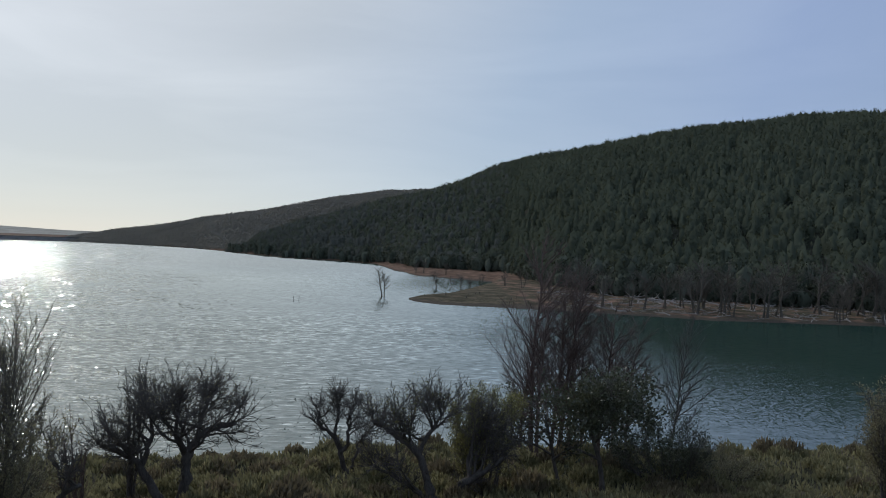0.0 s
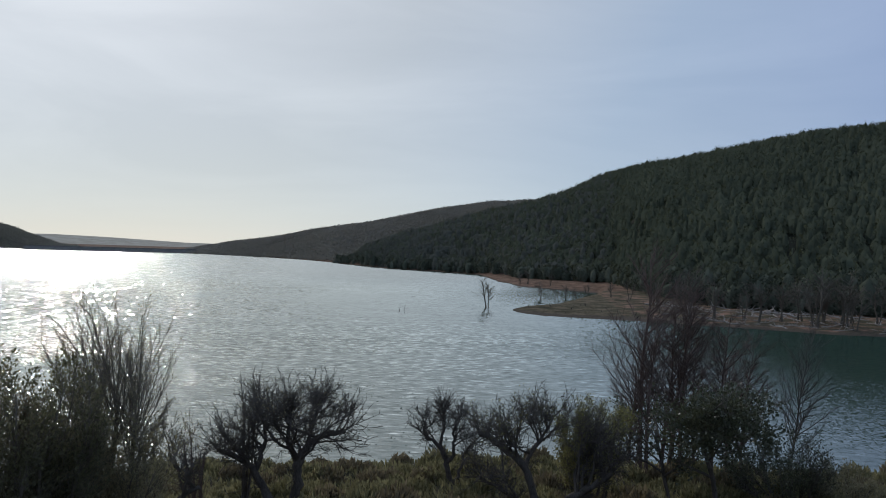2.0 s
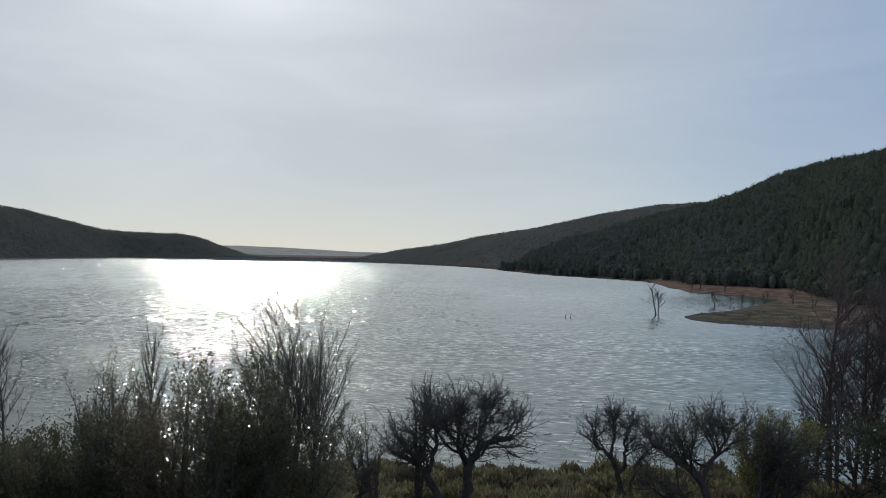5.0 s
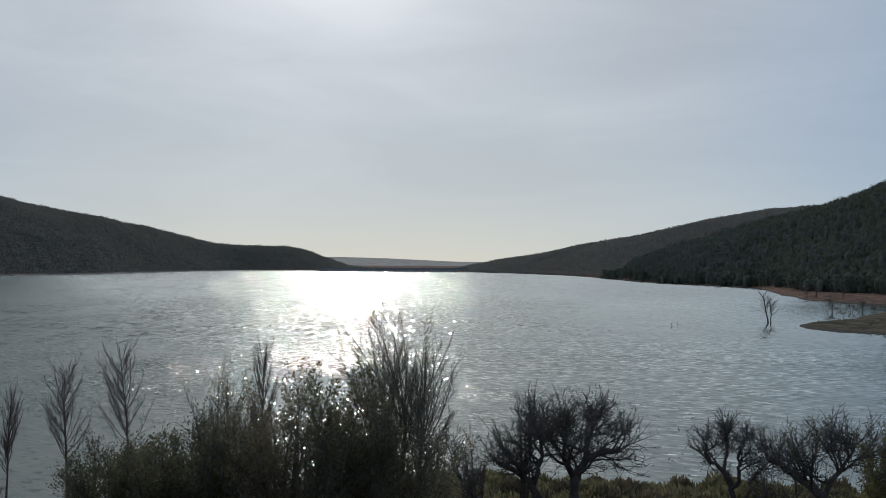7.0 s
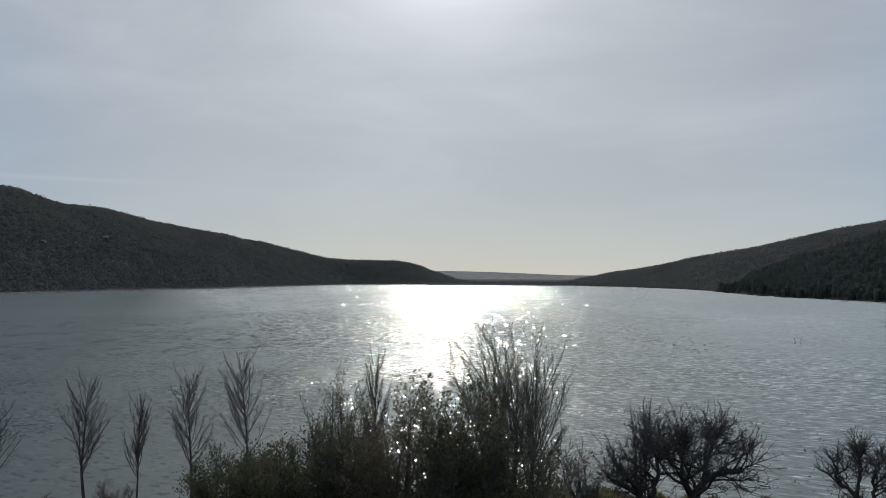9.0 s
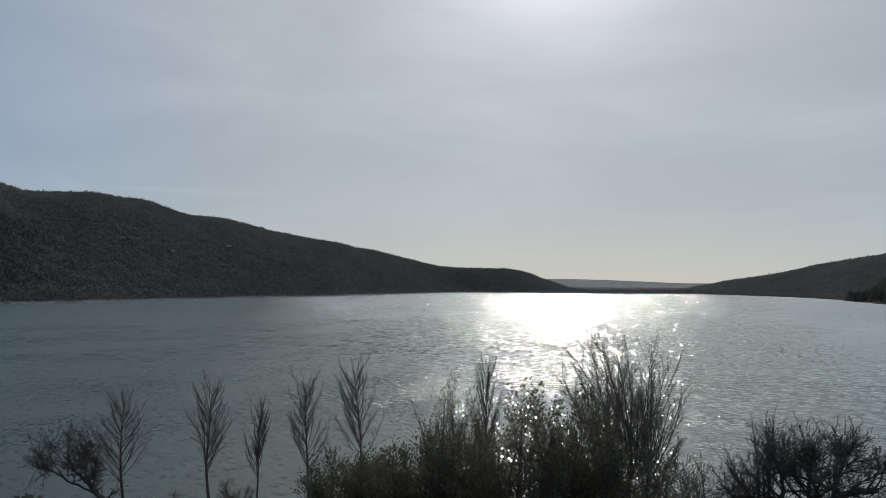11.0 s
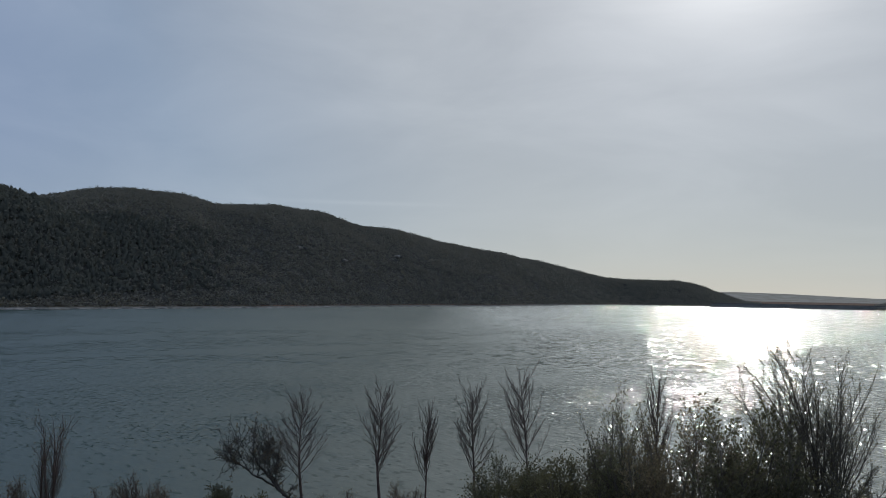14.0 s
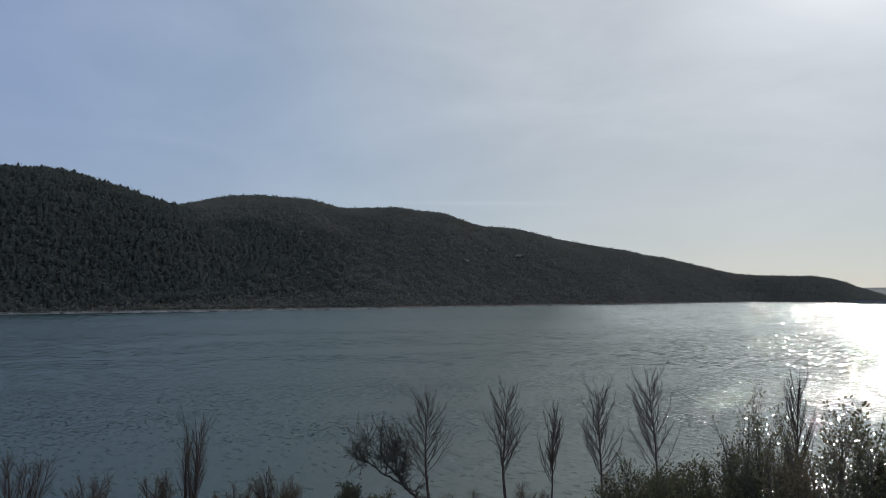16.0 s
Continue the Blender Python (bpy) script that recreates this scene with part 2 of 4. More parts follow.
    crests = upright(vec("SCALE", vec("ADD", vec("ADD", vec("SCALE", long_waves, n.math("SUBTRACT", 0.7, n.math("MULTIPLY", middle, 0.42))), vec("SCALE", ripple, 0.3)), facet), n.math("ADD", brisk, n.math("MULTIPLY", n.math("SUBTRACT", 1.0, lee), 0.12))))
    depth = n.mix(n.ramp(gust, [(0.3, 0.0), (0.7, 1.0)]), (0.028, 0.054, 0.040), (0.034, 0.062, 0.048))
    body = n.add("ShaderNodeBsdfDiffuse", Color=depth)
    gloss = n.add("ShaderNodeBsdfAnisotropic", Color=(0.98, 1, 0.95, 1), Roughness=GLITTER)
    gloss.distribution = "BECKMANN"
    n.put(gloss, "Normal", crests)
    fresnel = n.add("ShaderNodeFresnel", IOR=2.9)
    n.put(fresnel, "Normal", upright(vec("SCALE", long_waves, n.math("MULTIPLY", lee, n.math("SUBTRACT", 1.4, n.math("MULTIPLY", middle, 1.0)))), 0.3))
    # painted ripple dashes: noise cuts the reflection and shows the water's own colour
    steep = n.ramp(n.noise(n.stretch(where, rot=(0, 0, radians(8)), scale=(0.5, 0.95, 1)), 2.0, 2.0, 0.55), [(0.34, 0.6), (0.43, 1.0)])
    steep = n.math("MAXIMUM", steep, n.math("MULTIPLY", middle, 0.8))
    # reflection is dimmed by place, to darken the arm and the left-hand water
    clear = n.math("MULTIPLY", n.math("ADD", 0.22, n.math("MULTIPLY", sheltered, 0.78)), n.math("SUBTRACT", 1.0, n.math("MULTIPLY", side, 0.4)))
    mix = n.add("ShaderNodeMixShader", Fac=n.math("MULTIPLY", n.math("MULTIPLY", fresnel.outputs[0], clear), steep))
    n.put(mix, "1", body.outputs[0]), n.put(mix, "2", gloss.outputs[0])
    n.put(out, "Surface", mix.outputs[0])
    return m


WAVES, FACET, GLITTER = 1.0, 0.33, 0.11
EARTH, WATER = ground_material(), water_material()
# base colours of the distant hill woods are lightened to stand for haze
PINE = foliage("pine_needles", (0.076, 0.086, 0.058), (0.160, 0.176, 0.116), 0.09, 0.32, 0.9, 0.0, 0.1)
OAK_FAR = foliage("haze_paled_oak_leaves", (0.225, 0.220, 0.188), (0.31, 0.30, 0.255), 0.06, 0.45, 0.9, 0.0, 0.05)
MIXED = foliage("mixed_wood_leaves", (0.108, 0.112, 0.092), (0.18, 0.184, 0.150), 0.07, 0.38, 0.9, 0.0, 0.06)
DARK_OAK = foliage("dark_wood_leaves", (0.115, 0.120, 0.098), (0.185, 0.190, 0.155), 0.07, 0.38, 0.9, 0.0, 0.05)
SCRUB = foliage("dark_evergreen_scrub", (0.05, 0.056, 0.038), (0.155, 0.163, 0.115), 0.25, 0.1, 0.9, 0.0)
HAZED_OAK = foliage("haze_greyed_oaks", (0.295, 0.277, 0.242), (0.385, 0.362, 0.318), 0.05, 0.45, 0.95, 0.0, 0.05)
# OAK and WILLOW_LEAF are lightened to imitate sun glare over dark shrubs
OAK = foliage("holm_oak_leaves", (0.085, 0.081, 0.048), (0.215, 0.198, 0.118), 1.5, 0.45, 0.5, 0.15)
HOLM = foliage("dark_glossy_oak_leaves", (0.040, 0.044, 0.027), (0.13, 0.135, 0.08), 1.5, 0.22, 0.38, 0.35)
WILLOW_LEAF = foliage("dull_olive_leaves", (0.18, 0.158, 0.102), (0.38, 0.335, 0.215), 1.2, 0.5, 0.6, 0.08)
HEATH = foliage("heath_sprigs", (0.165, 0.150, 0.080), (0.36, 0.32, 0.175), 0.5, 0.45, 0.8, 0.05)
HEATH_BROWN = foliage("dry_heath_sprigs", (0.135, 0.108, 0.072), (0.29, 0.23, 0.15), 0.6, 0.45, 0.85, 0.05)
NEW_LEAF = foliage("yellow_green_leaves", (0.15, 0.145, 0.060), (0.34, 0.31, 0.14), 1.5, 0.6, 0.6, 0.1)
# BARK_DARK is lightened too, imitating glare against the sun
BARK_DARK = bark("dark_cracked_bark", (0.052, 0.044, 0.037), (0.18, 0.152, 0.128))
BARK_RED = bark("reddish_twig_bark", (0.09, 0.060, 0.049), (0.25, 0.178, 0.146))
BARK_GREY = bark("grey_smooth_bark", (0.06, 0.052, 0.045), (0.21, 0.185, 0.16))
BARK_FAR = bark("grey_brown_bark", (0.08, 0.068, 0.052), (0.21, 0.178, 0.138))
DEADWOOD = bark("bleached_wood", (0.26, 0.22, 0.18), (0.62, 0.56, 0.50))
STONE = bark("concrete_facing", (0.10, 0.095, 0.085), (0.22, 0.21, 0.19), 0.6)

# ---- geometry helpers ----


def place(az, d, z=0.0):
    """A point by degrees left of +y and metres out."""
    return Vector((-math.sin(radians(az)) * d, math.cos(radians(az)) * d, z))


class Geo:
    """Gathers tubes and leaves for one mesh."""

    def __init__(self):
        self.v, self.f = [], []

    def tube(self, pts, radii, sides):
        base = len(self.v)
        a = Vector((0.31, 0.87, 0.39))
        for i, (p, r) in enumerate(zip(pts, radii)):
            d = (pts[min(i + 1, len(pts) - 1)] - pts[max(i - 1, 0)]).normalized()
            u = d.cross(a)
            if u.length < 0.05:
                u = d.cross(Vector((1, 0, 0)))
            u.normalize()
            w = d.cross(u)
            for k in range(sides):
                t = 2 * math.pi * k / sides
                self.v.append(p + u * (r * math.cos(t)) + w * (r * math.sin(t)))
        for i in range(len(pts) - 1):
            for k in range(sides):
                q, e = base + i * sides + k, base + i * sides + (k + 1) % sides
                self.f.append((q, e, e + sides, q + sides))
        self.f.append(tuple(base + (len(pts) - 1) * sides + k for k in range(sides)))

    def leaf(self, p, d, size, width, rng):
        """A pointed leaf, slightly folded."""
        side = d.cross(Vector((rng.uniform(-1, 1), rng.uniform(-1, 1), rng.uniform(-1, 1))))
        if side.length < 1e-3:
            return
        side = side.normalized() * (size * width)
        b = len(self.v)
        mid = p + d * (size * 0.5)
        self.v += [p, mid + side, p + d * size, mid - side]
        self.f += [(b, b + 1, b + 2, b + 3)]

    def mesh(self, name, mat, smooth=False):
        me = bpy.data.meshes.new(name)
        me.from_pydata([tuple(v) for v in self.v], [], self.f)
        me.materials.append(mat)
        if smooth:
            me.polygons.foreach_set("use_smooth", [True] * len(me.polygons))
        return me


def part(name, geo, mat, parent, label="", smooth=False):
    ob = new(name, geo.mesh(name, mat, smooth))
    ob.parent = parent
    return tagged(ob, label)


def thing(name, at, label, category, group="", kind=""):
    ob = new(name)
    ob.location = at
    return tagged(ob, label, category, group, kind)


def np_mesh(name, verts, tris, mat):
    """A mesh from arrays of points and triangles."""
    me = bpy.data.meshes.new(name)
    me.vertices.add(len(verts))
    me.vertices.foreach_set("co", verts.astype(np.float32).ravel())
    me.loops.add(tris.size)
    me.loops.foreach_set("vertex_index", tris.astype(np.int32).ravel())
    me.polygons.add(len(tris))
    me.polygons.foreach_set("loop_start", np.arange(0, tris.size, 3, dtype=np.int32))
    me.update(calc_edges=True)
    me.materials.append(mat)
    return me


def lattice(ix, iy):
    h = (ix * 374761393 + iy * 668265263) & 0x7FFFFFFF
    h = ((h ^ (h >> 13)) * 1274126177) & 0x7FFFFFFF
    return ((h ^ (h >> 16)) & 0xFFFF) / 65535.0


def rough(x, y, size):
    """Smooth value noise, -1 to 1, with bumps of that size."""
    x, y = x / size, y / size
    ix, iy = np.floor(x).astype(np.int64), np.floor(y).astype(np.int64)
    fx, fy = x - ix, y - iy
    fx, fy = fx * fx * (3 - 2 * fx), fy * fy * (3 - 2 * fy)
    a = lattice(ix, iy) * (1 - fx) + lattice(ix + 1, iy) * fx
    b = lattice(ix, iy + 1) * (1 - fx) + lattice(ix + 1, iy + 1) * fx
    return 2 * (a * (1 - fy) + b * fy) - 1


def curve(az, knots):
    k = np.array(knots, dtype=float)
    return np.interp(az, k[:, 0], k[:, 1])


# ---- the land: a near bank, the lake's bed, far shores and wooded hills ----
NEAR_SHORE = [(-70, 60), (-50, 52), (-29, 48), (-20, 42.5), (7, 38.6), (21, 37.6), (45, 37.4), (60, 37.6), (78, 39.4), (90, 41.5), (115, 60)]
NEAR_RISE = [(-50, -3), (-14, -2), (0, 0), (2, 0.35), (10, 1.0), (18, 2.2), (28, 4.9), (36, 8.2), (38, 8.4), (60, 8.6)]
FAR_SHORE = [(-70, 170), (-45, 150), (-29, 133), (-24, 128), (-19, 124), (-15, 126), (-5.2, 130), (-0.5, 131), (1.2, 136), (1.9, 143), (1.95, 262),
             (2.7, 271), (4.2, 347), (10.4, 410), (12, 450), (14.2, 520), (16, 600), (19.5, 699), (23.9, 800), (32, 830), (33, 880), (39, 880), (47.9, 634), (63.4, 470), (76.6, 408), (88.3, 388), (115, 330)]
COVE_FRONT = [(-4.3, 214), (-2.7, 184), (-1.6, 167), (0.7, 155), (1.9, 143)]
COVE_BACK = [(-4.3, 214), (-3.1, 217), (-0.8, 229), (1.4, 241), (2.0, 262)]
HILLS = {  # skyline in degrees up, foot and crest distance, height of the woods
    "pine_hill": ([(-80, 5.5), (-45, 8.3), (-28.6, 8.7), (-27.4, 8.85), (-23.3, 8.66), (-17.7, 8.22), (-12.3, 7.38), (-6.8, 6.28), (-4.1, 5.45), (-1.8, 4.49), (0.1, 3.92), (6.7, 1.95), (12, 0.5), (14.1, -1.0), (14.6, -2)],
                  [(-80, 190), (-29, 161), (-17, 161), (-12, 166), (-9, 184), (-6.5, 225), (-5, 265), (1, 290), (4, 356), (10.4, 418), (12, 458), (14.2, 530)], [(-80, 560), (-30, 520), (-12, 500), (0, 500), (8, 480), (14.2, 500)], 5.2),
    "back_hill": ([(-30, 4.5), (-10, 4.3), (1.3, 3.61), (7.1, 2.82), (11.6, 1.75), (15.8, 1.09), (18.2, 0.52), (20.9, 0.13), (23.1, -0.24), (24.2, -0.6)],
                  [(-30, 560), (12, 560), (14.2, 545), (16, 610), (19.5, 704), (24, 806)], [(-30, 900), (14, 860), (24, 930)], 1.6),
    "left_hill": ([(30.5, -0.7), (31.2, -0.35), (32.6, 0.1), (33.4, 0.42), (34.2, 0.77), (35.9, 1.14), (38, 1.18), (40.7, 1.2), (44.2, 2.08), (46.8, 2.71), (49.4, 3.04), (54.8, 4.33), (57.5, 4.61), (60.3, 5.55), (63.4, 5.85), (67.3, 5.77), (69.5, 6.39), (73.1, 6.65), (76, 6.29), (77.6, 5.86), (82, 5.0), (115, 4.5)],
                  [(32, 880), (39, 884), (47.9, 640), (63.4, 476), (76.6, 414), (88.3, 390), (115, 336)], [(32, 1010), (40, 1000), (48, 860), (60, 730), (77, 670), (115, 640)], 3.4),
    "near_left_hill": ([(64, -1.2), (71, 2.4), (78, 5.77), (81.5, 6.74), (84.6, 7.58), (86, 7.84), (88.5, 7.73), (100, 7), (125, 5)],
                       [(64, 500), (76.6, 428), (88.3, 394), (115, 336)], [(64, 560), (78, 520), (90, 500), (125, 470)], 3.7),
}


def hill_shape(t):
    return np.where(t < 1, np.sin(np.clip(t, 0, 1) * math.pi / 2) ** 1.15, np.maximum(0.0, 1 - 0.35 * (t - 1) ** 2))


HILL_AZ = np.arange(-80, 126, 0.5)


def hill_tops():
    """The height of each hill by azimuth, such that its wooded skyline stands at the degrees given."""
    tops = {}
    t = np.linspace(0.3, 1.3, 60)
    for name, (skyline, foot, crest, wood) in HILLS.items():
        f, c = curve(HILL_AZ, foot)[:, None], curve(HILL_AZ, crest)[:, None]
        d = f + (c - f) * t[None]
        need = (d * np.tan(np.radians(curve(HILL_AZ, skyline)))[:, None] + 10 - wood - 1.0) / hill_shape(t)[None]
        tops[name] = np.maximum(0.0, need.min(1))
    return tops


TOPS = hill_tops()


def land(az, d):
    """Height of the ground at arrays of degrees and metres out."""
    x, y = -np.sin(np.radians(az)) * d, np.cos(np.radians(az)) * d
    behind = (az < -70) | (az > 115)
    near = (1 - d / curve(az, NEAR_SHORE)) * 38.0 + 0.7 * rough(x, y, 7) + 0.35 * rough(x, y, 2.3)
    z_near = np.interp(near, [k[0] for k in NEAR_RISE], [k[1] for k in NEAR_RISE])
    z_near += np.where(near > 1, 0.16 * rough(x, y, 3.1) + 0.10 * rough(x, y, 1.1), 0.0) * np.clip(d / 12, 0, 1)
    e = d - curve(az, FAR_SHORE)
    cove = np.maximum(curve(az, COVE_FRONT) - d, d - curve(az, COVE_BACK))
    e = np.where((az > -4.3) & (az < 2.0), np.minimum(e, cove), e)
    e = e + 1.2 * rough(x, y, 14) * np.clip(d / 120, 0, 1) * 0.6
    z_far = np.where(e > 0, 1.25 * (1 - np.exp(-np.maximum(e, 0) / 22)), np.maximum(-3.0, e * 0.1))
    z_far += np.where(e > 2, 0.14 * rough(x, y, 5.0) + 0.08 * rough(x, y, 2.0), 0.0)
    lift = np.zeros_like(d)
    for name, (skyline, foot, crest, wood) in HILLS.items():
        f, c = curve(az, foot), curve(az, crest)
        t = np.clip((d - f) / (c - f), 0, None)
        shape, top = hill_shape(t), np.interp(az, HILL_AZ, TOPS[name])
        inside = (az > skyline[0][0]) & (az < skyline[-1][0])
        h = np.where(inside, top * shape + (1.6 * rough(x, y, 60) + 1.0 * rough(x, y, 25)) * np.clip(t * 2.5, 0, 1) * np.clip(top / 12, 0, 1), 0.0)
        lift = np.maximum(lift, h)
    plateau = np.clip((d - 2300) / 700, 0, 1) * (10 + 3100 * np.tan(np.radians(np.interp(az, [-180, 22, 24, 29, 32, 40, 180], [0.1, -0.06, -0.03, 0.19, 0.27, 0.2, 0.1]))))
    z_far = z_far + np.maximum(lift, plateau)
    z = np.where(d < 85, z_near, z_far)
    return np.where(behind, np.maximum(8.4 + 0.3 * rough(x, y, 9) * np.clip(d / 15, 0, 1), 0) + np.clip((d - 60) / 400, 0, 1) * 30, z)


def height_at(az, d):
    return float(land(np.array([float(az)]), np.array([float(d)]))[0])


def build_ground():
    az = np.concatenate([np.arange(-180, -72, 4.0), np.arange(-72, -34, 1.5), np.arange(-34, 95, 0.36), np.arange(95, 117, 1.5), np.arange(117, 180, 4.0)])
    ds = np.concatenate([[0.4], np.arange(1.2, 26, 0.8), np.arange(26, 50, 0.4), np.arange(50, 118, 5), np.arange(118, 260, 1.3), np.arange(260, 1040, 7.5), np.geomspace(1045, 4600, 26)])
    A, D = np.meshgrid(az, ds, indexing="ij")
    Z = land(A, D)
    V = np.stack([-np.sin(np.radians(A)) * D, np.cos(np.radians(A)) * D, Z], -1).reshape(-1, 3)
    na, nd = len(az), len(ds)
    i, j = np.meshgrid(np.arange(na), np.arange(nd - 1), indexing="ij")
    a, b = i * nd + j, ((i + 1) % na) * nd + j
    tris = np.concatenate([np.stack([a, a + 1, b], -1).reshape(-1, 3), np.stack([b, a + 1, b + 1], -1).reshape(-1, 3)])
    cap = len(V)
    V = np.concatenate([V, [[0, 0, 8.4]]])
    ring = np.arange(na) * nd
    tris = np.concatenate([tris, np.stack([ring, np.roll(ring, -1), np.full(na, cap)], -1)])
    me = np_mesh("ground", V, tris[:, ::-1], EARTH)
    me.polygons.foreach_set("use_smooth", [True] * len(me.polygons))
    tagged(new("ground", me), "rough bank, brown drawdown shore and wooded hillsides", "ground", kind="structure")


build_ground()


def build_water():
    bm = bmesh.new()
    bmesh.ops.create_grid(bm, x_segments=4, y_segments=4, size=1500)
    me = bpy.data.meshes.new("water")
    bm.to_mesh(me)
    bm.free()
    me.materials.append(WATER)
    ob = new("water", me)
    ob.location = (-350, 700, 0)
    tagged(ob, "wind-rippled grey-blue reservoir water glittering under the sun", "water", kind="structure")


build_water()


def build_dam():
    """A low straight embankment that closes the lake, with a paved crest."""
    ob = thing("dam", place(28, 835), "low straight embankment dam across the lake's far end", "dam", kind="structure")
    a, b = place(23.3, 806), place(33.6, 836)
    along = (b - a).normalized()
    out = Vector((-along.y, along.x, 0))
    out = out if out.y > 0 else -out
    for name, prof, mat in (("embankment", [(-9, -1), (-1, 3.1), (5, 3.1), (16, -1)], STONE), ("crest_wall", [(-1.0, 3.05), (-1.0, 3.75), (-0.6, 3.75), (-0.6, 3.05)], STONE)):
        g = Geo()
        n = 24
        for i in range(n + 1):
            p = a.lerp(b, i / n) - ob.location
            for o, z in prof:
                g.v.append(p + out * o + Vector((0, 0, z)))
        k = len(prof)
        for i in range(n):
            for j in range(k):
                g.f.append((i * k + j, i * k + (j + 1) % k, (i + 1) * k + (j + 1) % k, (i + 1) * k + j))
        part(name, g, mat, ob)


build_dam()

# ---- far woods ----


def crown_shape(rng, kind, sprays=50):
    """Points and triangles of one far tree, 1 high and about 1 wide: a ragged core and loose sprays of leaves."""
    V, T = [], []
    sides = 4

    def profile(h):
        if kind == "pine":
            return 0.5 * (1 - h ** 3.2) ** 0.6 * min(1, h * 5 + 0.4)
        return 0.52 * math.sqrt(max(0.0, 1 - (2 * h - 0.95) ** 2 / 1.25))

    hs = [0.06, 0.4, 0.75] if kind != "scrub" else []
    for h in hs:
        for k in range(sides):
            t = 2 * math.pi * (k + 0.5 * rng.random()) / sides
            r = profile(h) * rng.uniform(0.42, 0.68)
            V.append((r * math.cos(t), r * math.sin(t), h))
    if hs:
        V.append((0, 0, 0.95))
    for i in range(len(hs) - 1):
        for k in range(sides):
            a, b = i * sides + k, i * sides + (k + 1) % sides
            T += [(a, b, a + sides), (b, b + sides, a + sides)]
    for k in range(sides if hs else 0):
        T.append(((len(hs) - 1) * sides + k, (len(hs) - 1) * sides + (k + 1) % sides, len(V) - 1))
    for _ in range(sprays):
        h = rng.uniform(0.08, 1.0) ** 1.1
        t = rng.uniform(0, 2 * math.pi)
        r = profile(h) * rng.uniform(0.7, 1.12) + 0.03
        c = Vector((r * math.cos(t), r * math.sin(t), h))
        out = Vector((math.cos(t), math.sin(t), rng.uniform(-0.2, 1.0))).normalized()
        s = rng.uniform(0.055, 0.105) if hs else rng.uniform(0.16, 0.34)
        b = len(V)
        tri = [c + Vector((rng.gauss(0, 1), rng.gauss(0, 1), rng.gauss(0, 1))).normalized() * s + out * rng.uniform(0, 0.06) for _ in range(3)]
        if (tri[1] - tri[0]).cross(tri[2] - tri[0]).dot(out) < 0:
            tri.reverse()
        V += [tuple(q) for q in tri]
        T.append((b, b + 1, b + 2))
    V = np.array(V)
    N = V * np.array([1.0, 1.0, 0.2]) + np.array([0, 0, 0.02])
    return V, np.array(T), N / np.linalg.norm(N, axis=1)[:, None]


def woods(name, label, mat, spots, kind, high, wide, rng, sprays=44, soft_top=0.0, thin=None):
    """Spots: azimuths and distances. One mesh of loose trees."""
    shapes = [crown_shape(rng, kind, sprays) for _ in range(7)]
    az, d = spots
    z = land(az, d)
    VV, TT, NN, base = [], [], [], 0
    r = np.random.RandomState(rng.randrange(10 ** 6))
    for i in range(len(az)):
        V, T, N = shapes[i % 7]
        t = r.uniform(0, 6.28)
        h = high * r.uniform(0.65, 1.25) * (1.0 if i % 9 else 1.14 if kind == "pine" else 1.4)
        w = wide * r.uniform(0.7, 1.25)
        if thin:
            k = float(np.interp(az[i], thin, (1.0, 0.4)))
            h, w = h * k, w * (0.5 + 0.5 * k)
        c, s = math.cos(t), math.sin(t)
        x = -math.sin(radians(az[i])) * d[i]
        y = math.cos(radians(az[i])) * d[i]
        VV.append(np.stack([(V[:, 0] * c - V[:, 1] * s) * w + x, (V[:, 0] * s + V[:, 1] * c) * w + y, V[:, 2] * h + z[i] - 0.2], 1))
        NN.append(np.stack([N[:, 0] * c - N[:, 1] * s, N[:, 0] * s + N[:, 1] * c, N[:, 2]], 1))
        TT.append(T + base)
        base += len(V)
    me = np_mesh(name, np.concatenate(VV), np.concatenate(TT), mat)
    NN = np.concatenate(NN) * (1 - soft_top) + np.array([0, 0, soft_top])
    me.normals_split_custom_set_from_vertices((NN / np.linalg.norm(NN, axis=1)[:, None]).astype(np.float32))
    return tagged(new(name, me), label, "woods", kind="stuff")


def scatter(count, az0, az1, lo, hi, rng, keep=None):
    """Random spots between two curves of distance, even by area."""
    r = np.random.RandomState(rng)
    az = r.uniform(az0, az1, count)
    a, b = lo(az), hi(az)
    d = np.sqrt(r.uniform(0, 1, count) * (b ** 2 - a ** 2) + a ** 2)
    if keep is not None:
        k = keep(az, d, r)
        az, d = az[k], d[k]
    return az, d


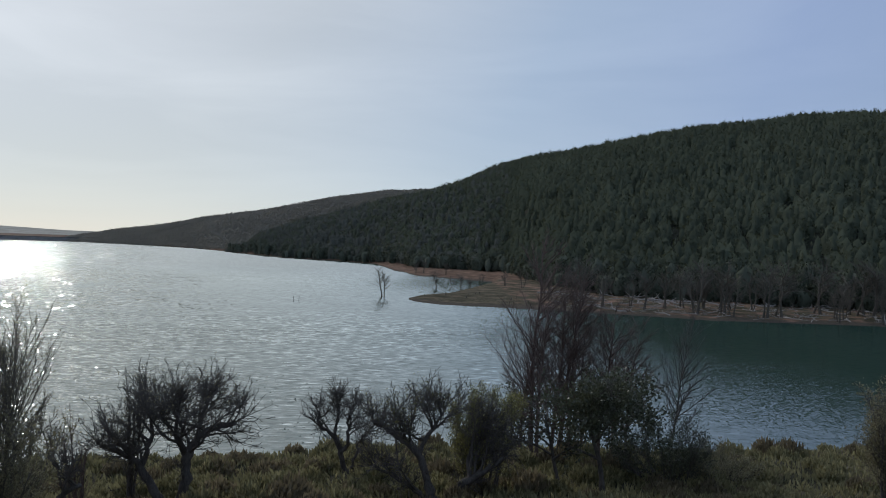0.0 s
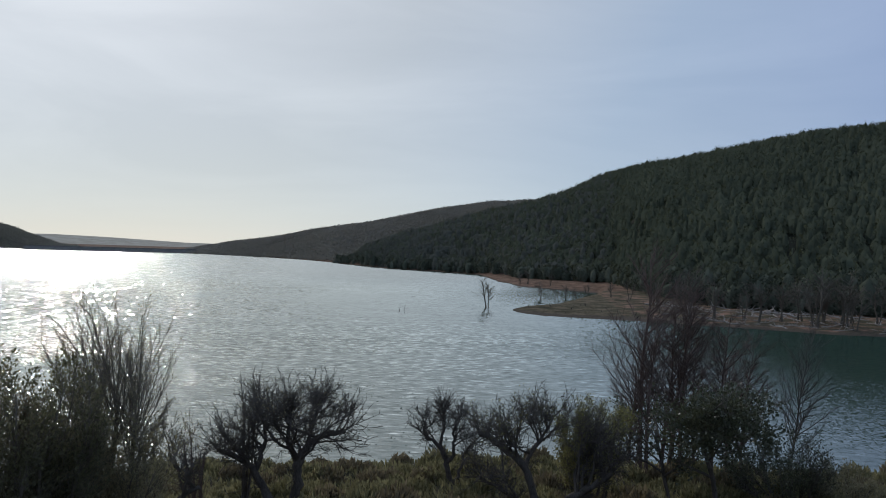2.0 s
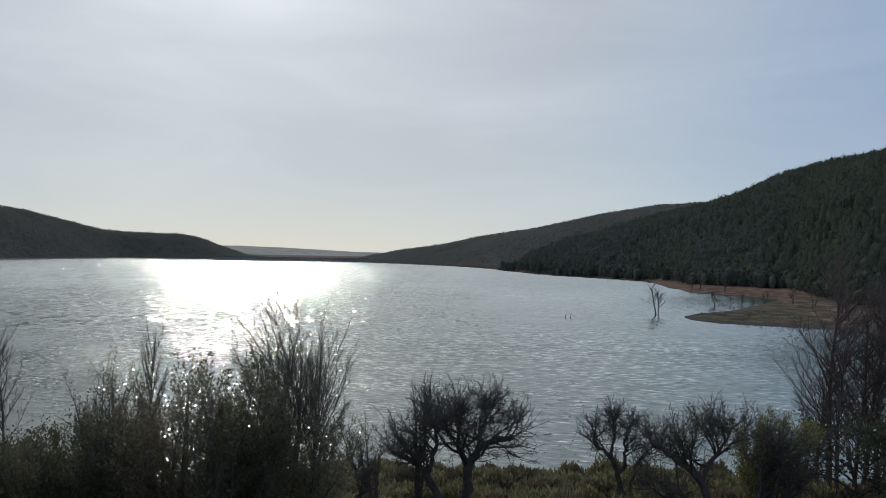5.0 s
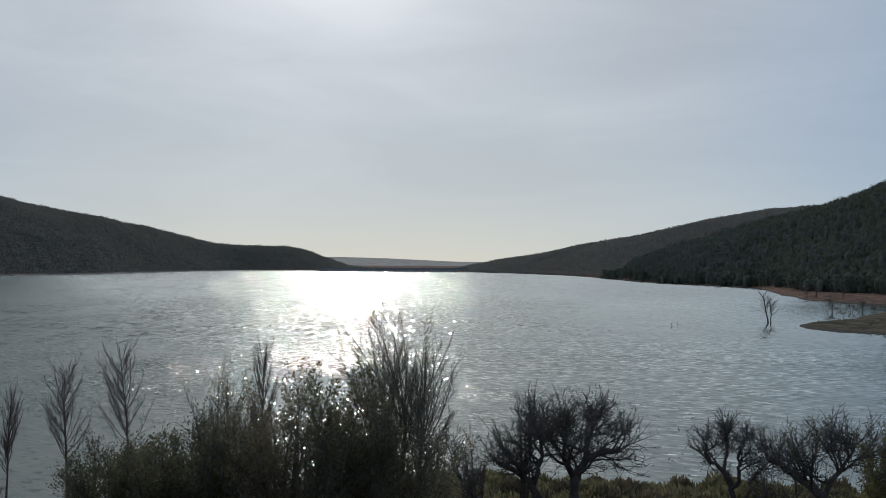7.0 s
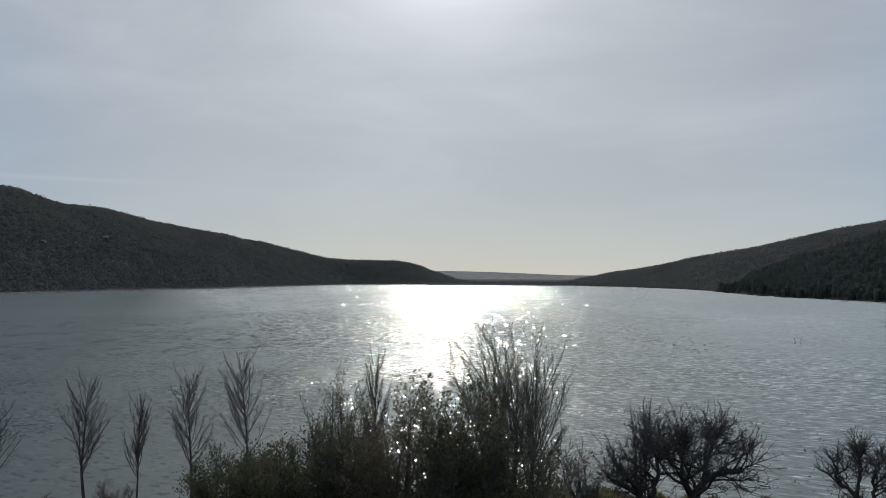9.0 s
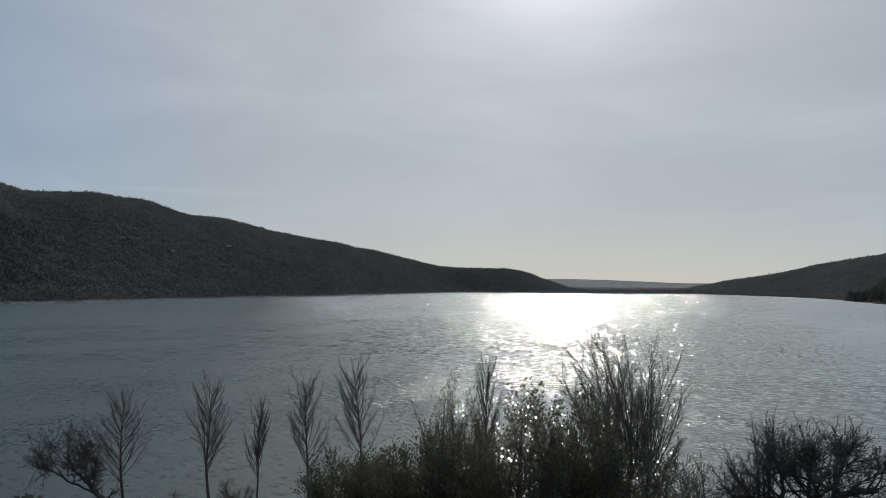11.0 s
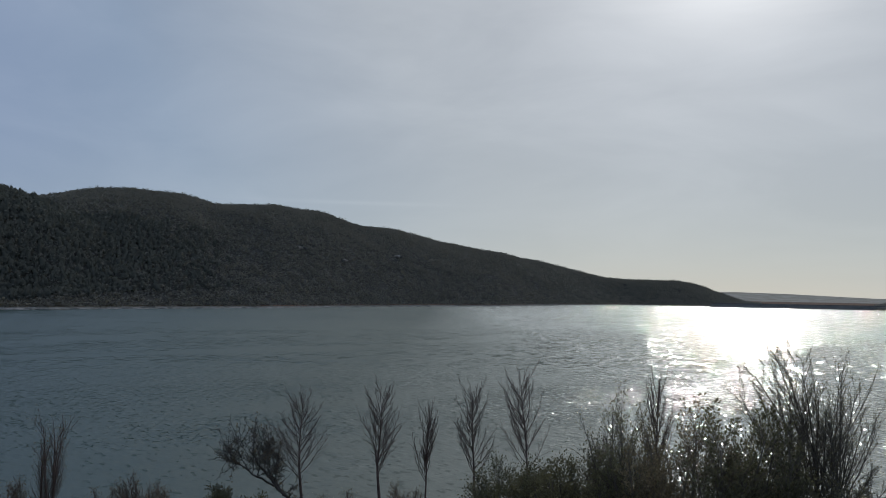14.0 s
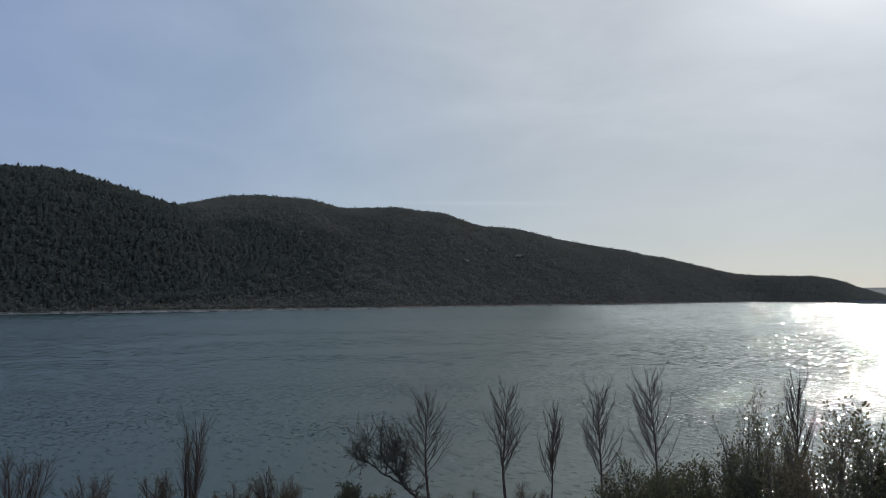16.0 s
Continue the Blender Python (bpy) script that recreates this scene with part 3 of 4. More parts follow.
wood_rng = random.Random(5)
# leftwards, paler MIXED oaks replace pines to imitate haze thickening towards the sun
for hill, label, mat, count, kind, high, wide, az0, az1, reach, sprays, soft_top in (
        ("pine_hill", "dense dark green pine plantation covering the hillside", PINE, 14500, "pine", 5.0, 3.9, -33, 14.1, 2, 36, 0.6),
        ("pine_hill", "evergreen oaks mixed into the pines, greyed for haze", MIXED, 4200, "oak", 4.2, 4.6, -5, 14.1, -2, 30, 0.5),
        ("back_hill", "oak woods on the farther ridge, paled to imitate haze", HAZED_OAK, 30000, "scrub", 2.2, 3.6, -1, 24, -7, 9, 0.7),
        ("left_hill", "holm oak scrub on the hill across the lake, paled for haze", OAK_FAR, 56000, "scrub", 2.0, 3.2, 30.6, 92, 0, 9, 0.7),
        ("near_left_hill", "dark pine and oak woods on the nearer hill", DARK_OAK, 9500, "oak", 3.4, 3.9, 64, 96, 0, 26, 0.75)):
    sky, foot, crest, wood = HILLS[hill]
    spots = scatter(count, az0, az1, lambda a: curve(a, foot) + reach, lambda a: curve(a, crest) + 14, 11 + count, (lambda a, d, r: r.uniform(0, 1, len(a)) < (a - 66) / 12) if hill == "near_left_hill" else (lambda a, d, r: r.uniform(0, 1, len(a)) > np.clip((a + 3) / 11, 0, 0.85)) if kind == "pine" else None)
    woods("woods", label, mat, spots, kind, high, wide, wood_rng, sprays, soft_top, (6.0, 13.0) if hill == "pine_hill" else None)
# evergreen scrub along the foot of the pine hill
spots = scatter(700, -36, 14, lambda a: curve(a, HILLS["pine_hill"][1]) - 7, lambda a: curve(a, HILLS["pine_hill"][1]) + 10, 77)
woods("scrub", "olive-green evergreen scrub along the forest's edge", SCRUB, spots, "oak", 4.2, 4.6, wood_rng, 110)

# ---- bare and leafy trees ----


def grow(rng, spec, level, p, d, length, r, out, tips):
    """One branch and what grows on it. out[level] takes the tubes."""
    n = spec["segs"][level]
    pts, radii, q = [p.copy()], [r], p.copy()
    end = spec["taper"][level]
    for i in range(n):
        w = spec["wobble"][level]
        d = (d + Vector((rng.gauss(0, w), rng.gauss(0, w), rng.gauss(0, w * 0.7))) + Vector((0, 0, spec["up"][level]))).normalized()
        q = q + d * (length / n)
        pts.append(q.copy())
        radii.append(r * (1 - (1 - end) * (i + 1) / n))
    out[min(level, len(out) - 1)].append((pts, radii, max(3, 7 - 2 * level)))
    if level + 1 >= len(spec["segs"]):
        tips.append((pts[-1], d))
        tips.append((pts[len(pts) // 2], d))
        return
    kids = spec["kids"][level]
    for k in range(kids):
        t = spec["from"][level] + (1 - spec["from"][level]) * (k + rng.uniform(0.1, 0.9)) / kids
        f = t * n
        i = min(n - 1, int(f))
        at = pts[i].lerp(pts[i + 1], f - i)
        way = (pts[i + 1] - pts[i]).normalized()
        side = way.cross(Vector((rng.gauss(0, 1), rng.gauss(0, 1), rng.gauss(0, 1)))).normalized()
        ang = radians(spec["angle"][level] * rng.uniform(0.7, 1.3))
        kd = way * math.cos(ang) + side * math.sin(ang)
        kl = length * spec["ratio"][level] * rng.uniform(0.65, 1.2) * (1 - spec["shrink"] * t)
        kr = min(radii[i] * 0.75, spec["thick"][level] * rng.uniform(0.8, 1.2))
        grow(rng, spec, level + 1, at, kd, kl, kr, out, tips)


POPLAR = dict(segs=[9, 6, 3, 2], taper=[0.12, 0.22, 0.4, 0.5], wobble=[0.03, 0.05, 0.07, 0.08], up=[0.06, 0.05, 0.05, 0.05], kids=[42, 11, 4], **{"from": [0.14, 0.1, 0.15]}, angle=[36, 30, 30], ratio=[0.38, 0.40, 0.42], shrink=0.6, thick=[0.031, 0.013, 0.0072])
YOUNG = dict(POPLAR, kids=[44, 12, 3], angle=[32, 22, 24], shrink=0.6, ratio=[0.48, 0.32, 0.40], wobble=[0.04, 0.06, 0.09, 0.1], up=[0.06, 0.18, 0.10, 0.06], thick=[0.018, 0.009, 0.0058])
YOUNG["from"] = [0.34, 0.2, 0.15]
SPRAY = dict(segs=[6, 4, 2], taper=[0.25, 0.35, 0.5], wobble=[0.05, 0.08, 0.1], up=[0.04, 0.05, 0.06], kids=[16, 8], **{"from": [0.15, 0.15]}, angle=[25, 30], ratio=[0.40, 0.38], shrink=0.5, thick=[0.011, 0.005])
FAR_BARE = dict(segs=[5, 3, 2], taper=[0.3, 0.3, 0.4], wobble=[0.07, 0.12, 0.14], up=[0.04, 0.08, 0.06], kids=[18, 7], **{"from": [0.36, 0.15]}, angle=[31, 30], ratio=[0.46, 0.42], shrink=0.5, thick=[0.03, 0.018])
LIMBED_OAK = dict(segs=[5, 5, 4, 3], taper=[0.6, 0.4, 0.4, 0.4], wobble=[0.12, 0.15, 0.2, 0.2], up=[0.05, 0.05, 0.08, 0.05], kids=[6, 7, 5], **{"from": [0.35, 0.25, 0.2]}, angle=[45, 45, 45], ratio=[0.62, 0.5, 0.5], shrink=0.35, thick=[0.05, 0.018, 0.007])


def tree(name, label, category, at, stems, spec, mat, seed, leaves=None, group="", size=None, mass=None, middle=None):
    """A woody plant of one or more stems (offset, direction, length, radius). Each stem is a trunk whose limbs carry their twigs.
    leaves: (material, leaves on each tip, size, width, spread). size: its height and mean width.
    mass: (clumps, leaves in each, centre height, radius across, radius up) of a dense crown."""
    rng = random.Random(seed)
    ob = thing(name, at, label, category, group)
    all_tips, grown = [], []
    for off, way, length, r in stems:
        levels = [[] for _ in range(3)]
        tips = []
        grow(rng, spec, 0, Vector(off), Vector(way).normalized(), length, r, levels, tips)
        grown.append((levels, tips))
    if size:
        ends = np.array([tuple(p) for _, tips in grown for p, _ in tips])
        ends = ends[np.argsort(ends[:, 2])]
        tall = ends[-max(3, len(ends) // 200):, 2].mean()
        edge = size[2] if len(size) > 2 else 2
        span = np.percentile(ends[:, :2], 100 - edge, axis=0) - np.percentile(ends[:, :2], edge, axis=0)
        kx, ky, kz = size[1] / max(span[0], 0.1), size[1] / max(span[1], 0.1), size[0] / tall
        # the crown's middle stands over the foot, or aside of it
        sx = sy = 0.0
        if middle is not None:
            sx, sy = middle - np.percentile(ends[:, 0], (edge, 100 - edge)).mean() * kx, -ends[:, 1].mean() * ky
        for levels, tips in grown:
            for level in levels:
                for pts, radii, sides in level:
                    for p in pts:
                        f = min(1.0, p.z / (0.7 * tall)) ** 1.5 if p.z > 0 else 0.0
                        p.x, p.y, p.z = p.x * kx + sx * f, p.y * ky + sy * f, p.z * kz
    for levels, tips in grown:
        trunk = Geo()
        for pts, radii, sides in levels[0]:
            radii = [radii[0] * 1.35] + radii[1:]
            trunk.tube(pts, radii, 8)
        stem = part("trunk", trunk, mat, ob, smooth=True)
        limbs, twigs = levels[1], levels[2]
        if len(stems) <= 3:
            for pts, radii, sides in limbs:
                g = Geo()
                g.tube(pts, radii, 5)
                part("limb", g, mat, stem, smooth=True)
        else:
            twigs = limbs + twigs
        g = Geo()
        for pts, radii, sides in twigs:
            g.tube(pts, radii, 3)
        if g.v:
            tagged(part("twig_spray", g, mat, stem), kind="stuff")
        all_tips += tips
    if leaves:
        lm, count, size_of, width, spread = leaves
        g = Geo()
        for p, d in all_tips:
            for _ in range(count):
                if count < 1 or rng.random() < 0.9:
                    o = Vector((rng.gauss(0, spread), rng.gauss(0, spread), rng.gauss(0, spread)))
                    w = (d * 1.5 + Vector((rng.gauss(0, 0.5), rng.gauss(0, 0.5), rng.gauss(0, 0.5)))).normalized()
                    g.leaf(p + o, w, size_of * rng.uniform(0.6, 1.2), width, rng)
        if mass:
            clumps, each, mid, across, tall = mass
            for _ in range(clumps):
                v = Vector((rng.gauss(0, 1), rng.gauss(0, 1), rng.gauss(0, 1))).normalized() * rng.uniform(0.35, 1.0) ** 0.5
                uneven = 0.85 + 0.9 * noise.noise(v * 2.4 + Vector((seed, 0, 0)))
                c = Vector((v.x * across * uneven, v.y * across * uneven, mid + v.z * tall * uneven))
                if c.z < 0.15:
                    continue
                q = rng.uniform(0.12, 0.26)
                for _ in range(each):
                    o = Vector((rng.gauss(0, q), rng.gauss(0, q), rng.gauss(0, q * 0.8)))
                    w = (v + Vector((rng.gauss(0, 0.6), rng.gauss(0, 0.6), 0.5 + rng.gauss(0, 0.6)))).normalized()
                    g.leaf(c + o, w, size_of * rng.uniform(0.6, 1.2), width, rng)
        tagged(part("foliage", g, lm, ob), kind="stuff")
    return ob


def footing(az, d, sink=0.05):
    return place(az, d, height_at(az, d) - sink)


# ---- the near bank: old almond trees ----


def almond(label, az, d, limbs, crown, seed, leaves=None, branches=12, reach=1.0, name="almond_tree", group="almond trees on the bank"):
    """An old pruned almond: bent limbs (sideways, back, up; start radius), and shoots from them that fill a dome.
    crown: sideways and up of its middle, half width, half height."""
    rng = random.Random(seed)
    ob = thing(name, footing(az, d), label, "tree", group)
    right, back = Vector((math.cos(radians(az)), math.sin(radians(az)), 0)), Vector((-math.sin(radians(az)), math.cos(radians(az)), 0))

    def at(p):
        return right * p[0] + back * p[1] + Vector((0, 0, p[2]))

    def wander(p, way, length, n, wobble, lift):
        pts = [p.copy()]
        for _ in range(n):
            way = (way + Vector((rng.gauss(0, wobble), rng.gauss(0, wobble), rng.gauss(0, wobble) + lift))).normalized()
            p = p + way * (length / n)
            pts.append(p.copy())
        return pts

    cx, cz, rx, rz = crown
    middle, low = at((cx, 0, cz)), at((cx, 0, cz - rz * 1.15))
    foliage_geo = Geo()

    def room(p, way):
        """How far it is from p along way to the dome's skin."""
        o, u = p - middle, way
        k = Vector((1 / rx, 1 / rx, 1 / rz))
        o, u = Vector([o[i] * k[i] for i in range(3)]), Vector([u[i] * k[i] for i in range(3)])
        q = o.dot(u) ** 2 - u.dot(u) * (o.dot(o) - 1)
        return max(0.25, (-o.dot(u) + math.sqrt(q)) / u.dot(u)) if q > 0 else 0.3

    for knots, thick in limbs:
        # bend smoothly through the knots, with burls
        pts = []
        ks = [at(k) for k in knots]
        for i in range(len(ks) - 1):
            p0, p1, p2, p3 = ks[max(i - 1, 0)], ks[i], ks[i + 1], ks[min(i + 2, len(ks) - 1)]
            for j in range(5):
                t = j / 5
                pts.append(0.5 * (2 * p1 + (p2 - p0) * t + (2 * p0 - 5 * p1 + 4 * p2 - p3) * t * t + (3 * p1 - p0 - 3 * p2 + p3) * t ** 3) + Vector((rng.gauss(0, 0.03), rng.gauss(0, 0.03), rng.gauss(0, 0.02))))
        pts.append(ks[-1])
        n = len(pts)
        radii = [thick * (1.25 if i == 0 else 1) * (1 - 0.62 * i / n) * rng.uniform(0.86, 1.2) for i in range(n)]
        trunk = Geo()
        trunk.tube(pts, radii, 9)
        trunk_part = part("trunk", trunk, BARK_DARK, ob, smooth=True)
        twigs = Geo()
        for k in range(branches):
            i = min(n - 1, int(n * (0.34 + 0.66 * (k + rng.random()) / branches)))
            out = (pts[i] - low).normalized() * 0.8 + Vector((rng.gauss(0, 0.55), rng.gauss(0, 0.55), 0.2 + rng.gauss(0, 0.45)))
            out.normalize()
            length = min(2.2, room(pts[i], out) * rng.uniform(0.7, 1.05) * reach)
            b = wander(pts[i], out, length, 5, 0.17, 0.06)
            limb = Geo()
            br = min(radii[i] * 0.6, 0.022 + 0.016 * length)
            limb.tube(b, [br * (1 - 0.14 * q) for q in range(6)], 5)
            part("limb", limb, BARK_DARK, trunk_part, smooth=True)
            for _ in range(int(7 + 8 * length)):
                f = rng.uniform(0.15, 1.0) * 5
                q = min(4, int(f))
                p = b[q].lerp(b[q + 1], f - q)
                way = ((b[q + 1] - b[q]).normalized() * 0.6 + Vector((rng.gauss(0, 0.6), rng.gauss(0, 0.6), rng.gauss(0.15, 0.5)))).normalized()
                shoot = wander(p, way, rng.uniform(0.4, 1.05) * reach, 4, 0.14, 0.08)
                twigs.tube(shoot, [0.013, 0.0115, 0.010, 0.008, 0.006], 3)
                for _ in range(5):
                    g = rng.randrange(1, 5)
                    way = ((shoot[g] - shoot[g - 1]).normalized() * 0.7 + Vector((rng.gauss(0, 0.6), rng.gauss(0, 0.6), rng.gauss(0.1, 0.5)))).normalized()
                    spur = wander(shoot[g], way, rng.uniform(0.10, 0.32), 2, 0.2, 0.05)
                    twigs.tube(spur, [0.009, 0.0075, 0.0055], 3)
                    if leaves and rng.random() < leaves[1]:
                        for _ in range(3):
                            foliage_geo.leaf(spur[rng.randrange(3)] + Vector((rng.gauss(0, 0.05), rng.gauss(0, 0.05), rng.gauss(0, 0.05))), Vector((rng.gauss(0, 0.5), rng.gauss(0, 0.5), 0.6)).normalized(), leaves[2] * rng.uniform(0.7, 1.3), 0.28, rng)
        tagged(part("twig_spray", twigs, BARK_DARK, trunk_part), kind="stuff")
    if foliage_geo.v:
        tagged(part("foliage", foliage_geo, leaves[0], ob), kind="stuff")
    return ob


almond("gnarled old almond tree with a forked dark trunk and domed crown", 17.2, 27.5,
       [([(-0.1, 0, 0), (-0.45, 0.1, 0.6), (-0.95, 0.2, 1.4), (-1.35, 0.1, 1.9), (-2.1, -0.2, 2.3)], 0.17),
        ([(0.1, 0, 0), (0.42, -0.1, 0.9), (0.5, 0.0, 1.9), (1.05, 0.2, 2.55), (1.95, 0.3, 2.75)], 0.19),
        ([(-0.95, 0.2, 1.4), (-0.7, 0.6, 2.2), (-0.75, 0.7, 3.1)], 0.09),
        ([(0.5, 0.0, 1.9), (0.15, -0.6, 2.5), (0.1, -0.9, 3.3)], 0.10),
        ([(0.75, 0.1, 2.25), (0.9, 0.6, 3.0), (1.2, 0.9, 3.6)], 0.07)], (0.05, 2.75, 2.5, 1.38), 121, (WILLOW_LEAF, 0.2, 0.055))
almond("small leaning leafless almond tree with a kinked trunk", 5.65, 32.5,
       [([(0, 0, 0), (-0.2, 0, 0.8), (-0.5, 0.1, 1.5), (-1.0, 0.1, 1.85), (-1.15, 0, 2.5)], 0.12),
        ([(-0.2, 0, 0.8), (0.1, -0.2, 1.4), (0.05, -0.2, 2.1), (0.35, -0.1, 2.8)], 0.08),
        ([(-0.5, 0.1, 1.5), (-0.35, 0.5, 2.2), (-0.45, 0.5, 3.0)], 0.06),
        ([(0.15, 0.1, 0), (0.45, 0.2, 0.9), (0.65, 0.2, 1.5), (1.2, 0.2, 1.7)], 0.06)], (-0.3, 2.45, 1.3, 0.92), 79, None, 10, 0.75)
almond("wide gnarled almond tree with tangled twigs and sprouting leaves", -1.0, 28.5,
       [([(-0.1, 0, 0), (-0.4, 0.1, 0.6), (-0.8, 0.2, 1.75), (-1.5, 0.2, 2.3), (-2.4, 0.0, 2.9)], 0.18),
        ([(-0.2, -0.1, 0), (-0.6, -0.2, 0.4), (-1.35, -0.4, 0.95), (-2.3, -0.6, 1.5)], 0.11),
        ([(0.15, 0.1, 0), (0.45, 0.1, 0.35), (1.0, 0.0, 0.95), (1.9, -0.1, 1.5), (2.35, 0.0, 2.1)], 0.18),
        ([(-0.8, 0.2, 1.75), (-0.35, 0.6, 2.5), (0.1, 0.8, 3.2)], 0.09),
        ([(1.0, 0, 0.95), (1.0, 0.5, 1.8), (1.3, 0.7, 2.9)], 0.09)], (-0.15, 2.4, 2.8, 1.5), 80, (NEW_LEAF, 0.22, 0.06))
almond("crooked leaning trunk with a knotted end and few shoots", 26.0, 26.0,
       [([(0, 0, 0), (0.7, 0, 0.65), (1.0, 0, 1.2), (1.5, 0.1, 1.4)], 0.14),
        ([(1.3, 0.05, 1.38), (1.0, 0.1, 1.7), (0.6, 0.2, 2.4), (0.45, 0.2, 3.3)], 0.035),
        ([(-1.3, 0.3, 0.2), (-0.5, 0.3, 1.6), (0.0, 0.2, 2.1), (0.2, 0.2, 2.8)], 0.09)], (0.5, 1.9, 1.3, 1.4), 52, None, 3, 0.7)
# poplars by the water
POP_AT = [(-7.1, 36.5, 10.3, 0.10), (-7.6, 36.0, 7.6, 0.07), (-9.1, 37.5, 9.0, 0.09), (-9.7, 37.0, 8.4, 0.08), (-8.5, 37.2, 8.8, 0.07), (-10.6, 37.6, 6.8, 0.06), (-11.8, 38.0, 7.6, 0.06), (-13.6, 38.4, 7.0, 0.05), (-6.4, 36.8, 6.4, 0.06), (-12.7, 38.0, 6.6, 0.05)]
for i, (az, d, h, r) in enumerate(POP_AT):
    tree("poplar", "tall slender leafless poplar with reddish twigs", "tree", footing(az, d), [((0, 0, 0), (0.02, 0, 1), h, r * 1.3)], POPLAR, BARK_RED, 100 + i, None, "bare poplars at the water's edge", (h, 0.34 * h))
tree("birch", "thin pale leafless sapling leaning over the water", "tree", footing(-16.6, 40.5), [((0, 0, 0), (0.09, 0, 1), 7.2, 0.05)], POPLAR, BARK_GREY, 140, size=(7.4, 2.0))
LEFT_POPS = [(46.3, 36.0, 6.8, 0.07, 0.0, 1.9), (49.7, 36.0, 6.1, 0.07, 0.0, 1.6), (53.2, 36.5, 5.3, 0.05, 0.0, 1.0), (56.1, 36.5, 6.2, 0.08, -0.06, 1.6), (61.4, 37.0, 5.8, 0.08, -0.07, 2.1), (38.1, 30.0, 7.0, 0.07, 0.0, 1.1), (42.3, 31.0, 4.4, 0.05, 0.05, 1.0)]
for i, (az, d, h, r, lean, w) in enumerate(LEFT_POPS):
    s, c = math.cos(radians(az)), math.sin(radians(az))
    tree("poplar", "young leafless poplar with a narrow twiggy crown", "tree", footing(az, d), [((0, 0, 0), (lean * s, lean * c, 1), h, r)], YOUNG, BARK_RED, 160 + i, None, "young poplars at the water's edge", (h, w))

# evergreen oak with a dark round crown
tree("holm_oak", "dark round-crowned evergreen oak with two trunks", "tree", footing(-12.2, 30.5),
     [((0, 0, 0), (0.1, 0, 1), 2.4, 0.10), ((-0.8, 0.1, 0), (-0.05, 0, 1), 2.0, 0.08)], LIMBED_OAK, BARK_DARK, 61, (HOLM, 3, 0.12, 0.36, 0.14), "", (4.7, 4.0), (170, 52, 3.25, 2.1, 1.3))


def bush(label, az, d, high, wide, mat, seed, leaf=0.12, stems=9, count=7, spec=SPRAY, wood=BARK_DARK, group="bushes on the bank", spread=0.1, lean=0.0, mass=None):
    rng = random.Random(seed)
    st = []
    for k in range(stems):
        a = rng.uniform(0, 2 * math.pi)
        o = rng.uniform(0.05, 1) * wide * 0.22
        out = math.sqrt(rng.uniform(0.02, 1))
        tilt = out * wide / high * 0.5
        st.append(((o * math.cos(a), o * math.sin(a), 0), (tilt * math.cos(a) + lean, tilt * math.sin(a), 1), high * rng.uniform(0.84, 0.98) * (1 - 0.3 * out ** 2), 0.02 + 0.006 * high))
    return tree("bush", label, "bush", footing(az, d), st, spec, wood, seed, (mat, count, leaf, 0.28, spread) if count else None, group, (high, wide, 0.6), mass)


FAN = dict(segs=[5, 6, 3, 2], taper=[0.6, 0.3, 0.4, 0.5], wobble=[0.05, 0.05, 0.08, 0.1], up=[0.02, 0.02, 0.06, 0.05], kids=[22, 15, 4], **{"from": [0.55, 0.2, 0.2]}, angle=[21, 25, 26], ratio=[0.75, 0.24, 0.42], shrink=0.15, thick=[0.022, 0.010, 0.007])
tree("willow", "broad fan-shaped leafless willow rising out of dark bushes", "tree", footing(28.4, 24.0), [((-0.3, 0, 0), (-0.2, 0.05, 1), 4.6, 0.10), ((0.3, 0.1, 0), (0.2, -0.05, 1), 4.5, 0.09), ((0.0, -0.3, 0), (0.0, 0.06, 1), 4.9, 0.09)], FAN, BARK_FAR, 203, (WILLOW_LEAF, 1, 0.045, 0.3, 0.04), "", (7.2, 3.15, 2), middle=0.0)
bush("dense dark evergreen bush under the willow", 28.5, 22.6, 4.3, 3.4, WILLOW_LEAF, 202, 0.08, 20, 3, wood=BARK_FAR, spread=0.09, mass=(95, 46, 1.9, 1.5, 1.8))
bush("leafy evergreen shrub with upright sprigs", 33.2, 21.0, 5.3, 2.6, OAK, 203, 0.10, 13, 3, wood=BARK_FAR, spread=0.05, mass=(54, 40, 2.2, 1.15, 1.9))
bush("dark leafy shrub with upright bare shoots", 31.0, 22.5, 4.9, 2.4, WILLOW_LEAF, 213, 0.09, 14, 3, wood=BARK_FAR, spread=0.07, mass=(44, 40, 2.1, 1.1, 1.7))
bush("dark leafy shrub crowded among the others", 36.4, 22.0, 5.3, 3.2, HEATH_BROWN, 204, 0.085, 16, 3, wood=BARK_FAR, spread=0.08, mass=(54, 40, 2.1, 1.35, 1.9))
bush("slender dark shrub with long upright twigs", 39.6, 25.0, 5.7, 2.4, WILLOW_LEAF, 214, 0.07, 18, 2, spread=0.06, mass=(60, 40, 1.4, 1.1, 1.4))
bush("olive-leaved shrub with drooping branches", 42.3, 24.0, 4.1, 3.0, OAK, 205, 0.085, 18, 4, spread=0.09, mass=(95, 44, 1.4, 1.35, 1.4))
bush("dark evergreen shrub filling the gap between others", 40.0, 23.0, 4.0, 2.6, OAK, 219, 0.085, 16, 3, spread=0.09, mass=(50, 44, 1.4, 1.2, 1.4))
bush("yellowish leafy shrub at a poplar's foot", 47.0, 30.0, 3.1, 3.4, OAK, 206, 0.085, 18, 4, spread=0.1, mass=(95, 44, 1.35, 1.4, 1.3))
